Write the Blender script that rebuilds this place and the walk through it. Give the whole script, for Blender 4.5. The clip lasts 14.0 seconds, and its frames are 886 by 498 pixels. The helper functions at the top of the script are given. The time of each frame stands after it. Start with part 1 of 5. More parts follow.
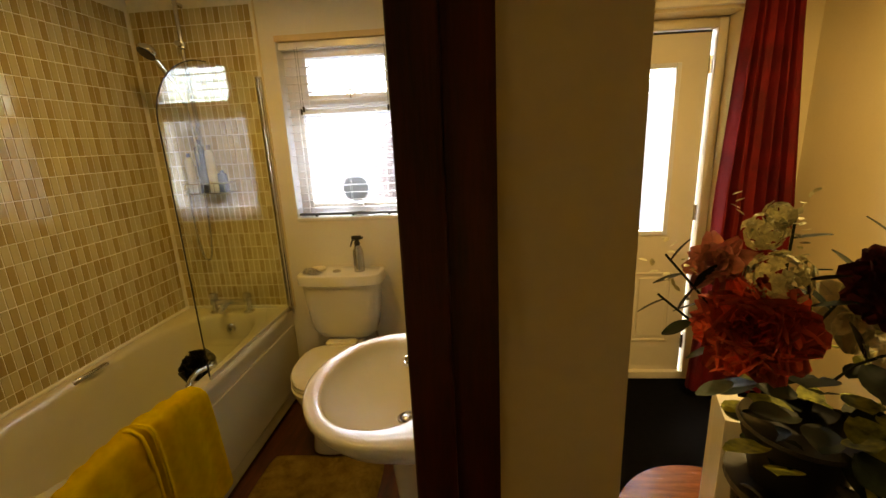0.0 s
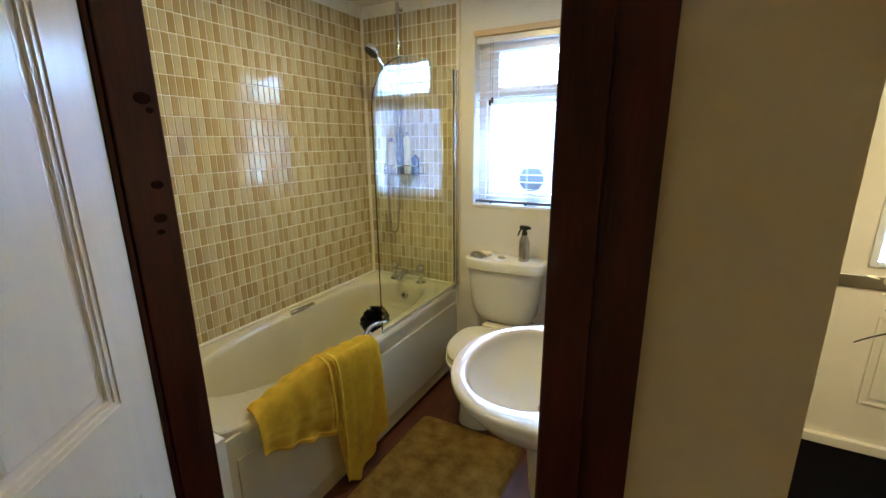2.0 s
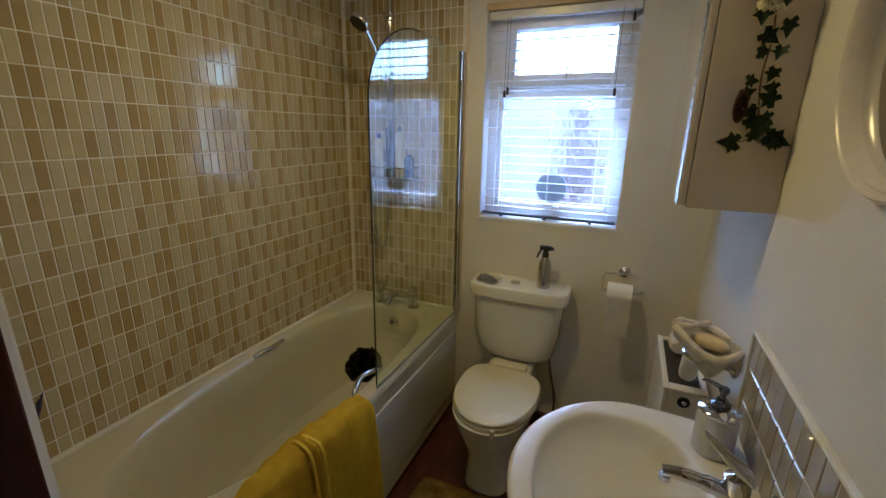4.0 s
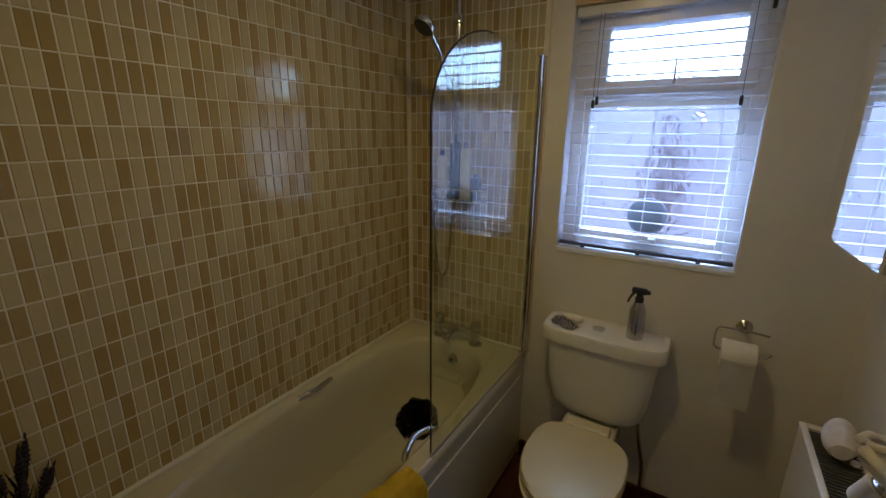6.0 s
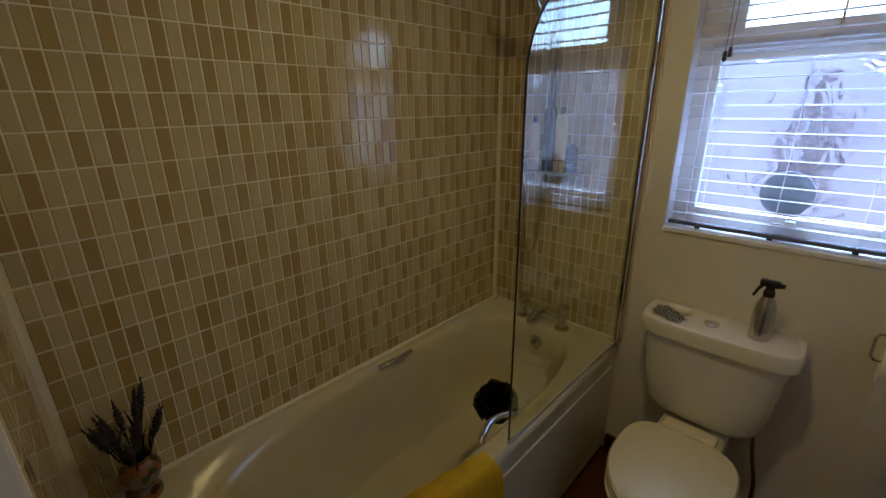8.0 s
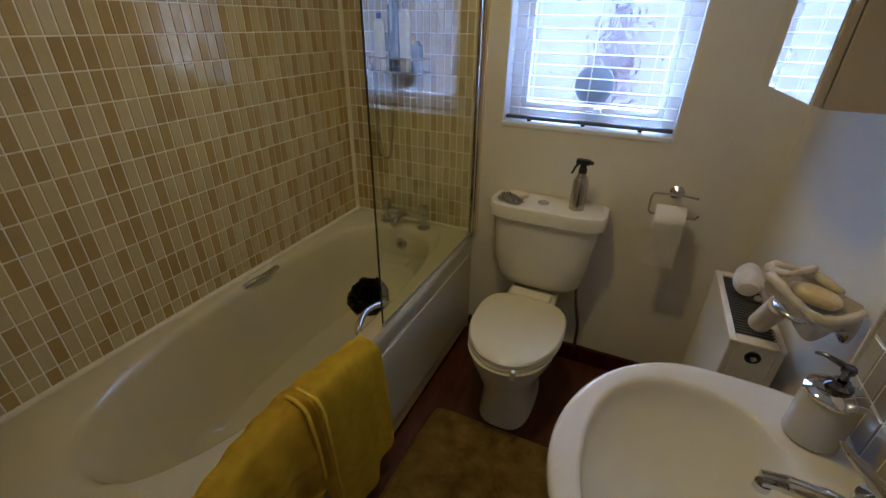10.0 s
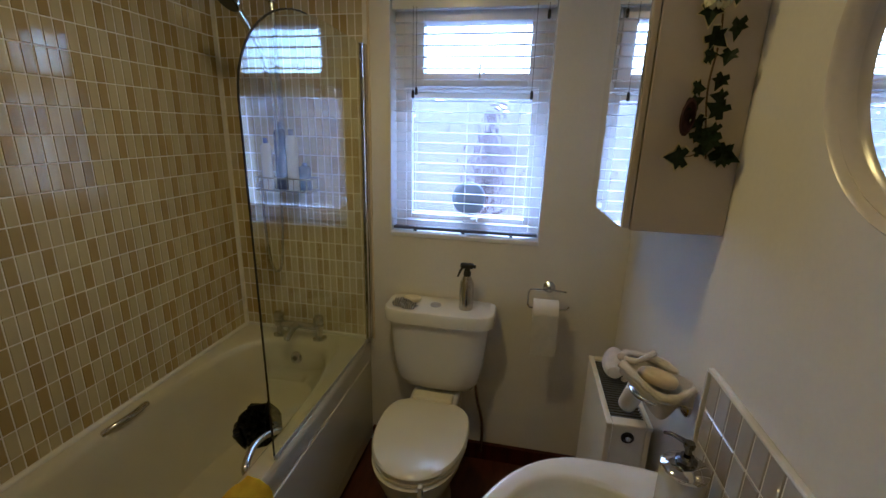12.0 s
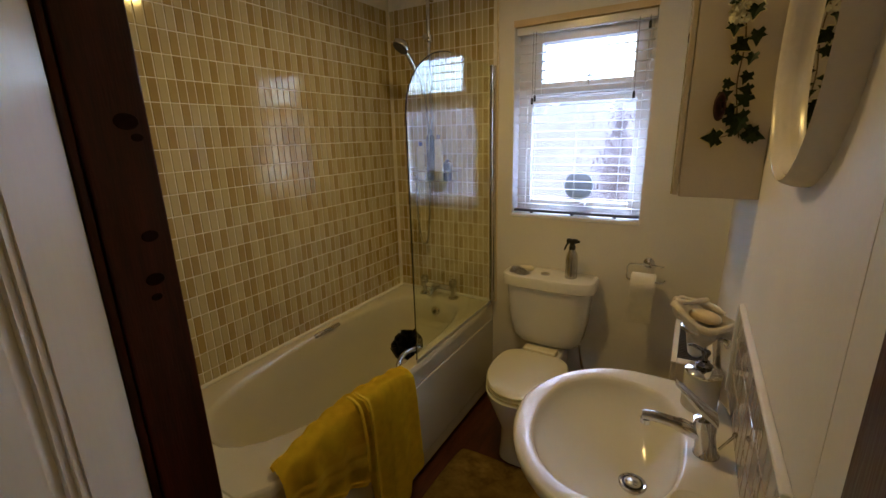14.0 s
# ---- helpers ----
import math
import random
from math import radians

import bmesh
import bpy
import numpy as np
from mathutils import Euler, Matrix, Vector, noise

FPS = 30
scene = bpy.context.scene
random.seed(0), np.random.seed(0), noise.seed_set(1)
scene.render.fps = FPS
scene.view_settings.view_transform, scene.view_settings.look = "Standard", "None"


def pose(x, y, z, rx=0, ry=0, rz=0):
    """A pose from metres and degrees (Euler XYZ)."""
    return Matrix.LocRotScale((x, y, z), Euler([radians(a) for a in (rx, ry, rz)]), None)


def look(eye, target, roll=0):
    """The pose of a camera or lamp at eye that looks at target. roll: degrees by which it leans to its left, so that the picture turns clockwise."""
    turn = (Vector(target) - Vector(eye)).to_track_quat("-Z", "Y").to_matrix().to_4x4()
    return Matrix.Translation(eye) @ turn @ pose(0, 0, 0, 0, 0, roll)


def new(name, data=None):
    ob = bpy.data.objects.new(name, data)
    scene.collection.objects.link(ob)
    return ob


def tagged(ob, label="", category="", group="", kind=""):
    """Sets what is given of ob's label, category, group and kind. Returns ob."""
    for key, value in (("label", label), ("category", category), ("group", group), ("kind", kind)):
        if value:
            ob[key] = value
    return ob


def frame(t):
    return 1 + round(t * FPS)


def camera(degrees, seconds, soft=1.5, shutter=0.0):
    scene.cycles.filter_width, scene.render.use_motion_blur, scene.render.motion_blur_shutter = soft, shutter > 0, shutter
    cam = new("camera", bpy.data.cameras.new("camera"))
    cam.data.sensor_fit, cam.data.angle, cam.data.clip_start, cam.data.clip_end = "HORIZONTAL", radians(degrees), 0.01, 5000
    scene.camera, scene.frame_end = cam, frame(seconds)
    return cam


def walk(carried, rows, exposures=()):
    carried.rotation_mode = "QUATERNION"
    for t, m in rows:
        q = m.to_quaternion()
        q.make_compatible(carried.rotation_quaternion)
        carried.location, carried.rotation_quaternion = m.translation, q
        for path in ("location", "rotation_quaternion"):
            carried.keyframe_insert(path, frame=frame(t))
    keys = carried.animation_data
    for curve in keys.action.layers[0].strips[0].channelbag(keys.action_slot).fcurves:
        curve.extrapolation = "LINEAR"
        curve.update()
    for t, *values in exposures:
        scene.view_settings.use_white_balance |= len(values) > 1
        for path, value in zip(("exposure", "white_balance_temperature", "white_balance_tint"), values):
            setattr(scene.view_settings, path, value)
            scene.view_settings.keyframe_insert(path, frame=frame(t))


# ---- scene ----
cam = camera(92.8, 14.0, soft=1.5)
PATH = [
    (0, (0.027, -0.001, 1.556), (-0.142, 1.928, 1.057), -2.6),
    (0.5, (0.044, 0.004, 1.516), (-0.045, 1.951, 1.066), -1.9),
    (1, (0.039, 0.006, 1.508), (-0.01, 1.951, 1.041), -1.8),
    (1.4, (0.029, 0.017, 1.523), (-0.295, 1.942, 1.086), -2.3),
    (1.5, (0.058, -0.019, 1.529), (-0.414, 1.87, 1.071), -3.0),
    (1.7, (0.083, -0.027, 1.529), (-0.612, 1.786, 1.048), -2.0),
    (2, (0.054, -0.023, 1.527), (-0.869, 1.68, 1.032), -0.5),
    (2.5, (-0.039, 0.045, 1.506), (-1.017, 1.688, 0.921), 1.4),
    (3, (-0.174, 0.155, 1.52), (-1.036, 1.858, 0.924), -0.2),
    (3.2, (-0.222, 0.192, 1.524), (-1.006, 1.934, 0.932), 0.5),
    (5.3, (-0.44, 0.48, 1.658), (-1.205, 2.254, 1.142), 1.2),
    (5.5, (-0.461, 0.499, 1.653), (-1.284, 2.239, 1.107), 1.5),
    (6, (-0.498, 0.572, 1.631), (-1.516, 2.208, 1.096), 0.5),
    (6.5, (-0.524, 0.658, 1.648), (-1.848, 2.07, 1.143), -2.4),
    (7, (-0.55, 0.679, 1.661), (-2.015, 1.97, 1.23), -1.8),
    (7.5, (-0.554, 0.655, 1.661), (-2.007, 1.967, 1.249), -1.3),
    (8, (-0.553, 0.645, 1.602), (-1.866, 2.007, 0.955), -0.7),
    (8.5, (-0.563, 0.606, 1.546), (-1.651, 2.065, 0.715), 0.6),
    (9, (-0.549, 0.58, 1.522), (-1.517, 2.063, 0.593), -0.2),
    (9.2, (-0.537, 0.584, 1.518), (-1.46, 2.078, 0.561), 0.2),
    (11.3, (-0.434, 0.582, 1.529), (-0.82, 2.392, 0.771), 1.4),
    (11.5, (-0.437, 0.582, 1.558), (-0.796, 2.432, 0.886), 2.0),
    (12, (-0.438, 0.569, 1.6), (-0.801, 2.46, 1.057), 1.5),
    (12.5, (-0.436, 0.508, 1.59), (-0.846, 2.38, 1.016), 1.9),
    (13, (-0.392, 0.4, 1.581), (-1.031, 2.196, 0.978), -0.2),
    (13.5, (-0.269, 0.278, 1.562), (-1.209, 1.934, 0.949), 0.3),
    (14, (-0.16, 0.147, 1.582), (-1.149, 1.805, 1.062), -1.5),
]
EXPOSURES = [(0.0, 4.05, 7800, 9), (1.3, 4.1, 7300, 9), (1.5, 4.38, 5500, 9), (2.0, 4.86, 4400, 8), (2.5, 4.52, 4200, 7), (3.0, 4.33, 4300, 8), (5.5, 3.05, 4700, 15), (7.5, 3.05, 4850, 15), (9.0, 3.4, 4700, 15), (11.5, 3.7, 4500, 15), (12.0, 3.4, 4550, 15), (12.5, 3.1, 4700, 15), (13.5, 3.4, 5150, 15), (14.0, 3.62, 5500, 15)]
walk(cam, [(t, look(eye, target, roll)) for t, eye, target, roll in PATH], EXPOSURES)

XL, XR, YF, YN, ZC = -1.82, 0.0, 2.37, 0.485, 2.36   # bathroom inner faces
YH = 0.394                                          # hall face of the door wall
XK, XH, YB = 0.175, 1.72, 2.40                       # hall: partition, far side wall, facade wall

# ---- light ----
world = bpy.data.worlds.new("world")
scene.world = world
world.use_nodes = True
wn = world.node_tree.nodes
sky = wn.new("ShaderNodeTexSky")
sky.sky_type = "NISHITA"
sky.sun_disc = False
sky.sun_elevation, sky.sun_rotation = radians(59), radians(-27)
sky.air_density, sky.dust_density = 1.0, 2.0
world.node_tree.links.new(sky.outputs[0], wn["Background"].inputs[0])
wn["Background"].inputs[1].default_value = 0.15
sun = new("sun", bpy.data.lights.new("sun", "SUN"))
sun.data.energy, sun.data.angle, sun.data.color = 0.85, radians(25), (0.85, 0.92, 1.0)
sun.matrix_world = look((-1.6, 3.2, 6), (0, 0, 0))
tagged(sun, kind="structure")


def lamp(name, place, power, size, color):
    ob = new(name, bpy.data.lights.new(name, "AREA"))
    ob.data.shape, ob.data.size, ob.data.energy, ob.data.color = "DISK", size, power, color
    ob.location = place
    return ob


lamp("bathroom_lamp", (-0.88, 1.42, 2.303), 0.42, 0.13, (1.0, 0.62, 0.14))
lamp("hall_lamp", (1.15, 1.20, 2.26), 1.05, 0.25, (1.0, 0.70, 0.28))

# ---- materials ----


def material(name, color, rough=0.5, metal=0.0, vary=0.08, scale=8.0, bump=0.05, fine=120.0, rand=0.0, island=0.0, coat=0.0, stretch=(1, 1, 1), dark=None, spec=0.5):
    """A surface with a broad and a fine variation, relief, and if asked a tone for each object or island."""
    m = bpy.data.materials.new(name)
    m.use_nodes = True
    nt = m.node_tree
    n, k = nt.nodes, nt.links
    b = n["Principled BSDF"]
    b.inputs["Roughness"].default_value, b.inputs["Metallic"].default_value = rough, metal
    b.inputs["Coat Weight"].default_value, b.inputs["Specular IOR Level"].default_value = coat, spec
    co = n.new("ShaderNodeTexCoord")
    mp = n.new("ShaderNodeMapping")
    mp.inputs["Scale"].default_value = stretch
    k.new(co.outputs["Object"], mp.inputs[0])
    t1, t2 = n.new("ShaderNodeTexNoise"), n.new("ShaderNodeTexNoise")
    t1.inputs["Scale"].default_value, t2.inputs["Scale"].default_value = scale, fine
    t1.inputs["Detail"].default_value = 5
    k.new(mp.outputs[0], t1.inputs[0])
    k.new(mp.outputs[0], t2.inputs[0])
    mix = n.new("ShaderNodeMix")
    mix.data_type = "RGBA"
    lo = dark or tuple(c * (1 - 2.2 * vary) for c in color)
    hi = tuple(min(1, c * (1 + vary)) for c in color)
    mix.inputs[6].default_value, mix.inputs[7].default_value = (*lo, 1), (*hi, 1)
    ad = n.new("ShaderNodeMath")
    ad.operation = "MULTIPLY_ADD"
    k.new(t2.outputs[0], ad.inputs[0])
    ad.inputs[1].default_value = 0.35
    k.new(t1.outputs[0], ad.inputs[2])
    rg = n.new("ShaderNodeMapRange")
    rg.inputs[1].default_value, rg.inputs[2].default_value = 0.40, 0.95
    k.new(ad.outputs[0], rg.inputs[0])
    k.new(rg.outputs[0], mix.inputs[0])
    out = mix.outputs[2]
    if rand or island:
        src = n.new("ShaderNodeObjectInfo").outputs["Random"] if rand else n.new("ShaderNodeNewGeometry").outputs["Random Per Island"]
        r2 = n.new("ShaderNodeMapRange")
        r2.inputs[3].default_value, r2.inputs[4].default_value = 1 - (rand or island), 1 + (rand or island)
        k.new(src, r2.inputs[0])
        hs = n.new("ShaderNodeHueSaturation")
        k.new(r2.outputs[0], hs.inputs["Value"])
        k.new(out, hs.inputs["Color"])
        out = hs.outputs[0]
    k.new(out, b.inputs["Base Color"])
    rr = n.new("ShaderNodeMapRange")
    rr.inputs[3].default_value, rr.inputs[4].default_value = max(0.02, rough * 0.85), min(1, rough * 1.2)
    k.new(t1.outputs[0], rr.inputs[0])
    k.new(rr.outputs[0], b.inputs["Roughness"])
    if bump:
        bp = n.new("ShaderNodeBump")
        bp.inputs["Strength"].default_value, bp.inputs["Distance"].default_value = bump, 0.002
        k.new(t2.outputs[0], bp.inputs["Height"])
        k.new(bp.outputs[0], b.inputs["Normal"])
    return m


def tile_material(name, src_name, tones):
    """Glazed tiles, one of three near tones for each piece."""
    m = material(name, tones[0], 0.10, vary=0.05, scale=14, bump=0.04, fine=60, coat=0.3)
    n, k = m.node_tree.nodes, m.node_tree.links
    b = n["Principled BSDF"]
    src = n.new("ShaderNodeObjectInfo").outputs["Random"] if src_name == "object" else n.new("ShaderNodeNewGeometry").outputs["Random Per Island"]
    ramp = n.new("ShaderNodeValToRGB")
    e = ramp.color_ramp.elements
    e[0].position, e[0].color = 0.0, (*tones[0], 1)
    e[1].position, e[1].color = 1.0, (*tones[2], 1)
    e.new(0.5).color = (*tones[1], 1)
    k.new(src, ramp.inputs[0])
    mul = n.new("ShaderNodeMix")
    mul.data_type, mul.blend_type = "RGBA", "MULTIPLY"
    mul.inputs[0].default_value = 1.0
    k.new(ramp.outputs[0], mul.inputs[6])
    sc = n.new("ShaderNodeMapRange")
    k.new(n["Noise Texture"].outputs[0], sc.inputs[0])
    sc.inputs[3].default_value, sc.inputs[4].default_value = 0.88, 1.12
    k.new(sc.outputs[0], mul.inputs[7])
    k.new(mul.outputs[2], b.inputs["Base Color"])
    return m


def glass_material(name, rough=0.0, relief=0.0, tint=(1, 1, 1)):
    m = bpy.data.materials.new(name)
    m.use_nodes = True
    n, k = m.node_tree.nodes, m.node_tree.links
    b = n["Principled BSDF"]
    b.inputs["Base Color"].default_value = (*tint, 1)
    b.inputs["Roughness"].default_value, b.inputs["Transmission Weight"].default_value, b.inputs["IOR"].default_value = rough, 1.0, 1.45
    if relief:
        co = n.new("ShaderNodeTexCoord")
        t = n.new("ShaderNodeTexNoise")
        t.noise_type = "RIDGED_MULTIFRACTAL"
        t.inputs["Scale"].default_value, t.inputs["Distortion"].default_value, t.inputs["Detail"].default_value = 13, 1.6, 1.0
        k.new(co.outputs["Object"], t.inputs[0])
        bp = n.new("ShaderNodeBump")
        bp.inputs["Strength"].default_value, bp.inputs["Distance"].default_value = relief, 0.01
        k.new(t.outputs[0], bp.inputs["Height"])
        k.new(bp.outputs[0], b.inputs["Normal"])
    return m


def glow(name, color, strength):
    m = bpy.data.materials.new(name)
    m.use_nodes = True
    b = m.node_tree.nodes["Principled BSDF"]
    b.inputs["Emission Color"].default_value, b.inputs["Emission Strength"].default_value = (*color, 1), strength
    return m


M_WALL = material("white_emulsion", (0.80, 0.77, 0.70), 0.55, vary=0.03, scale=3, bump=0.12, fine=90)
M_HALL = material("cream_emulsion", (0.78, 0.66, 0.40), 0.5, vary=0.03, scale=3, bump=0.12, fine=90)
M_CEIL = material("ceiling_white", (0.82, 0.80, 0.76), 0.8, vary=0.02, scale=3, bump=0.1, fine=70)
M_FLOOR = material("red_brown_floor", (0.10, 0.028, 0.012), 0.35, vary=0.3, scale=10, bump=0.15, fine=60, stretch=(3, 0.6, 1))
M_CARPET = material("black_carpet", (0.006, 0.0055, 0.0055), 1.0, spec=0.0, vary=0.2, scale=30, bump=0.8, fine=400)
M_PAINT = material("white_gloss_paint", (0.80, 0.79, 0.77), 0.22, vary=0.02, scale=6, bump=0.10, fine=40, stretch=(6, 6, 0.5))
M_FDOOR = material("cream_gloss_paint", (0.80, 0.74, 0.60), 0.3, vary=0.02, scale=6, bump=0.1, fine=60)
M_UPVC = material("white_plastic", (0.82, 0.84, 0.87), 0.25, vary=0.01, scale=5, bump=0.0)
M_DARKWOOD = material("dark_stained_pine", (0.062, 0.009, 0.004), 0.35, spec=0.3, vary=0.3, scale=5, bump=0.2, fine=40, stretch=(9, 9, 0.7), dark=(0.018, 0.004, 0.002))
M_KNOT = material("knot", (0.022, 0.006, 0.004), 0.8, spec=0.1, vary=0.2, scale=30)
M_WOOD = material("varnished_wood", (0.27, 0.10, 0.022), 0.25, vary=0.3, scale=8, bump=0.1, fine=60, stretch=(1, 8, 1))
M_GROUT = material("cream_grout", (0.85, 0.82, 0.72), 0.6, vary=0.05, scale=20)
M_TRIM = material("cream_trim", (0.72, 0.62, 0.42), 0.3, vary=0.03, scale=10)
LIGHT_TONES, DARK_TONES = ((0.53, 0.46, 0.26), (0.57, 0.50, 0.30), (0.50, 0.42, 0.22)), ((0.42, 0.325, 0.135), (0.385, 0.29, 0.115), (0.455, 0.36, 0.16))
M_TILE_OB = [tile_material("light_tile", "object", LIGHT_TONES), tile_material("dark_tile", "object", DARK_TONES)]
M_TILE_IS = [tile_material("light_tile_field", "island", LIGHT_TONES), tile_material("dark_tile_field", "island", DARK_TONES)]
M_BATH = material("cream_acrylic", (0.64, 0.61, 0.48), 0.12, vary=0.02, scale=4, bump=0.0, coat=0.3)
M_CERAMIC = material("white_ceramic", (0.80, 0.79, 0.74), 0.13, vary=0.015, scale=4, bump=0.0, coat=0.15)
M_SEAT = material("cream_seat", (0.80, 0.76, 0.60), 0.2, vary=0.01, scale=4, bump=0.0)
M_CHROME = material("chrome", (0.62, 0.62, 0.64), 0.08, 1.0, vary=0.03, scale=20, bump=0.0)
M_STEEL = material("brushed_steel", (0.60, 0.59, 0.56), 0.20, 1.0, vary=0.08, scale=10, bump=0.1, fine=60, stretch=(1, 1, 20))
M_DARKCHROME = material("dark_chrome", (0.16, 0.16, 0.17), 0.12, 1.0, vary=0.05, scale=20, bump=0.0)
M_BLACK = material("black_plastic", (0.012, 0.012, 0.013), 0.35, vary=0.1, scale=20, bump=0.0)
M_MIRROR = material("mirror", (0.9, 0.9, 0.9), 0.02, 1.0, vary=0.0, scale=1, bump=0.0)
M_CAB = material("taupe_laminate", (0.52, 0.46, 0.37), 0.35, vary=0.03, scale=6, bump=0.03)
M_RAD = material("cream_enamel", (0.78, 0.73, 0.58), 0.3, vary=0.02, scale=6, bump=0.0)
M_GRILLE = material("slot_dark_grille", (0.09, 0.085, 0.08), 0.4, vary=0.1, scale=20)
M_YELLOW = material("yellow_terry", (0.98, 0.68, 0.006), 0.95, spec=0.1, vary=0.07, scale=30, bump=1.0, fine=600)
M_BORDER = material("yellow_border", (0.98, 0.71, 0.03), 0.85, spec=0.15, vary=0.05, scale=30, bump=0.6, fine=500)
M_MAT = material("olive_shag", (0.46, 0.32, 0.07), 1.0, spec=0.05, dark=(0.20, 0.115, 0.02), vary=0.16, scale=14, bump=1.0, fine=300)
M_GLASS = glass_material("clear_glass", tint=(0.90, 0.95, 0.83))
M_OBSCURE = glass_material("patterned_glass", 0.10, 0.9)
M_CURTAIN = material("red_velvet", (0.33, 0.012, 0.018), 0.75, vary=0.25, scale=8, bump=0.3, fine=300)
M_LEAF = material("dark_green_leaf", (0.010, 0.022, 0.009), 0.5, spec=0.2, vary=0.4, scale=30, rand=0.0, island=0.4)
M_LEAFEDGE = material("pale_leaf_edge", (0.66, 0.60, 0.36), 0.5, vary=0.1, scale=30)
M_PEONY = material("coral_red_petal", (0.95, 0.15, 0.12), 0.6, vary=0.3, scale=20, island=0.35)
M_PLUM = material("plum_petal", (0.10, 0.004, 0.018), 0.6, vary=0.3, scale=20, island=0.3)
M_DARKBLOOM = material("deep_plum_petal", (0.035, 0.004, 0.012), 0.7, vary=0.3, scale=20)
M_CREAMFL = material("cream_floret", (0.86, 0.82, 0.58), 0.6, vary=0.2, scale=30, island=0.2)
M_PINK = material("pink_petal", (0.72, 0.30, 0.30), 0.6, vary=0.2, scale=30, island=0.2)
M_PAPER = material("white_paper", (0.90, 0.88, 0.83), 0.9, vary=0.03, scale=20, bump=0.4, fine=200)
M_SOAP = material("cream_soap", (0.80, 0.66, 0.38), 0.3, vary=0.05, scale=20)
M_CLOTH = material("white_cloth", (0.80, 0.75, 0.65), 0.95, vary=0.08, scale=30, bump=0.8, fine=500)
M_CERBOT = material("grey_ceramic", (0.60, 0.60, 0.60), 0.15, vary=0.02, scale=5)

# ---- mesh helpers ----


def part(name, bm, mat, parent=None, label="", kind="", smooth=False):
    me = bpy.data.meshes.new(name)
    if smooth:
        for f in bm.faces:
            f.smooth = True
    bm.to_mesh(me)
    bm.free()
    me.materials.append(mat)
    ob = new(name, me)
    if parent:
        ob.parent = parent
    if smooth:
        me.set_sharp_from_angle(angle=radians(40))
    return tagged(ob, label=label, kind=kind)


def thing(name, label, category, group="", place=(0, 0, 0)):
    ob = new(name)
    ob.location = place
    ob.empty_display_size = 0.05
    return tagged(ob, label=label, category=category, group=group)


def box_into(bm, a, b, m=None, bevel=0.0, seg=2):
    r = bmesh.ops.create_cube(bm, size=1)
    vs = r["verts"]
    c = [(p + q) / 2 for p, q in zip(a, b)]
    d = [abs(q - p) for p, q in zip(a, b)]
    for v in vs:
        v.co = Vector((v.co.x * d[0] + c[0], v.co.y * d[1] + c[1], v.co.z * d[2] + c[2]))
        if m:
            v.co = m @ v.co
    if bevel:
        es = list({e for v in vs for e in v.link_edges})
        bmesh.ops.bevel(bm, geom=es, offset=bevel, segments=seg, profile=0.5, affect="EDGES")
    return bm


def box(a, b, m=None, bevel=0.0, seg=2):
    return box_into(bmesh.new(), a, b, m, bevel, seg)


def lathe_into(bm, prof, seg=32, m=None, cap=True):
    """A turned body from (radius, height) pairs."""
    rings = []
    for r, z in prof:
        ring = []
        for i in range(seg):
            a = 2 * math.pi * i / seg
            p = Vector((r * math.cos(a), r * math.sin(a), z))
            ring.append(bm.verts.new(m @ p if m else p))
        rings.append(ring)
    for a, b in zip(rings, rings[1:]):
        for i in range(seg):
            j = (i + 1) % seg
            bm.faces.new((a[i], a[j], b[j], b[i]))
    if cap:
        bm.faces.new(rings[0][::-1])
        bm.faces.new(rings[-1])
    return bm


def lathe(prof, seg=32, m=None, cap=True):
    return lathe_into(bmesh.new(), prof, seg, m, cap)


def tube_into(bm, pts, r, seg=10, cap=True):
    """A round tube along points; r may be one radius or one for each point."""
    pts = [Vector(p) for p in pts]
    rs = r if isinstance(r, (list, tuple)) else [r] * len(pts)
    up = Vector((0, 0, 1))
    rings = []
    side = None
    for i, p in enumerate(pts):
        d = (pts[min(i + 1, len(pts) - 1)] - pts[max(i - 1, 0)]).normalized()
        if side is None:
            side = d.cross(up)
            if side.length < 1e-3:
                side = d.cross(Vector((1, 0, 0)))
        side = (side - d * side.dot(d)).normalized()
        oth = d.cross(side)
        rings.append([bm.verts.new(p + rs[i] * (math.cos(2 * math.pi * k / seg) * side + math.sin(2 * math.pi * k / seg) * oth)) for k in range(seg)])
    for a, b in zip(rings, rings[1:]):
        for i in range(seg):
            j = (i + 1) % seg
            bm.faces.new((a[i], a[j], b[j], b[i]))
    if cap:
        bm.faces.new(rings[0][::-1])
        bm.faces.new(rings[-1])
    return bm


def tube(pts, r, seg=10, cap=True):
    return tube_into(bmesh.new(), pts, r, seg, cap)


def curve(pts, n=8):
    """Points of a smooth curve through the given ones."""
    p = [Vector(q) for q in pts]
    p = [p[0]] + p + [p[-1]]
    out = []
    for i in range(1, len(p) - 2):
        for k in range(n):
            t = k / n
            out.append(0.5 * ((2 * p[i]) + (p[i + 1] - p[i - 1]) * t + (2 * p[i - 1] - 5 * p[i] + 4 * p[i + 1] - p[i + 2]) * t * t + (3 * p[i] - p[i - 1] - 3 * p[i + 1] + p[i + 2]) * t ** 3))
    out.append(p[-2])
    return out


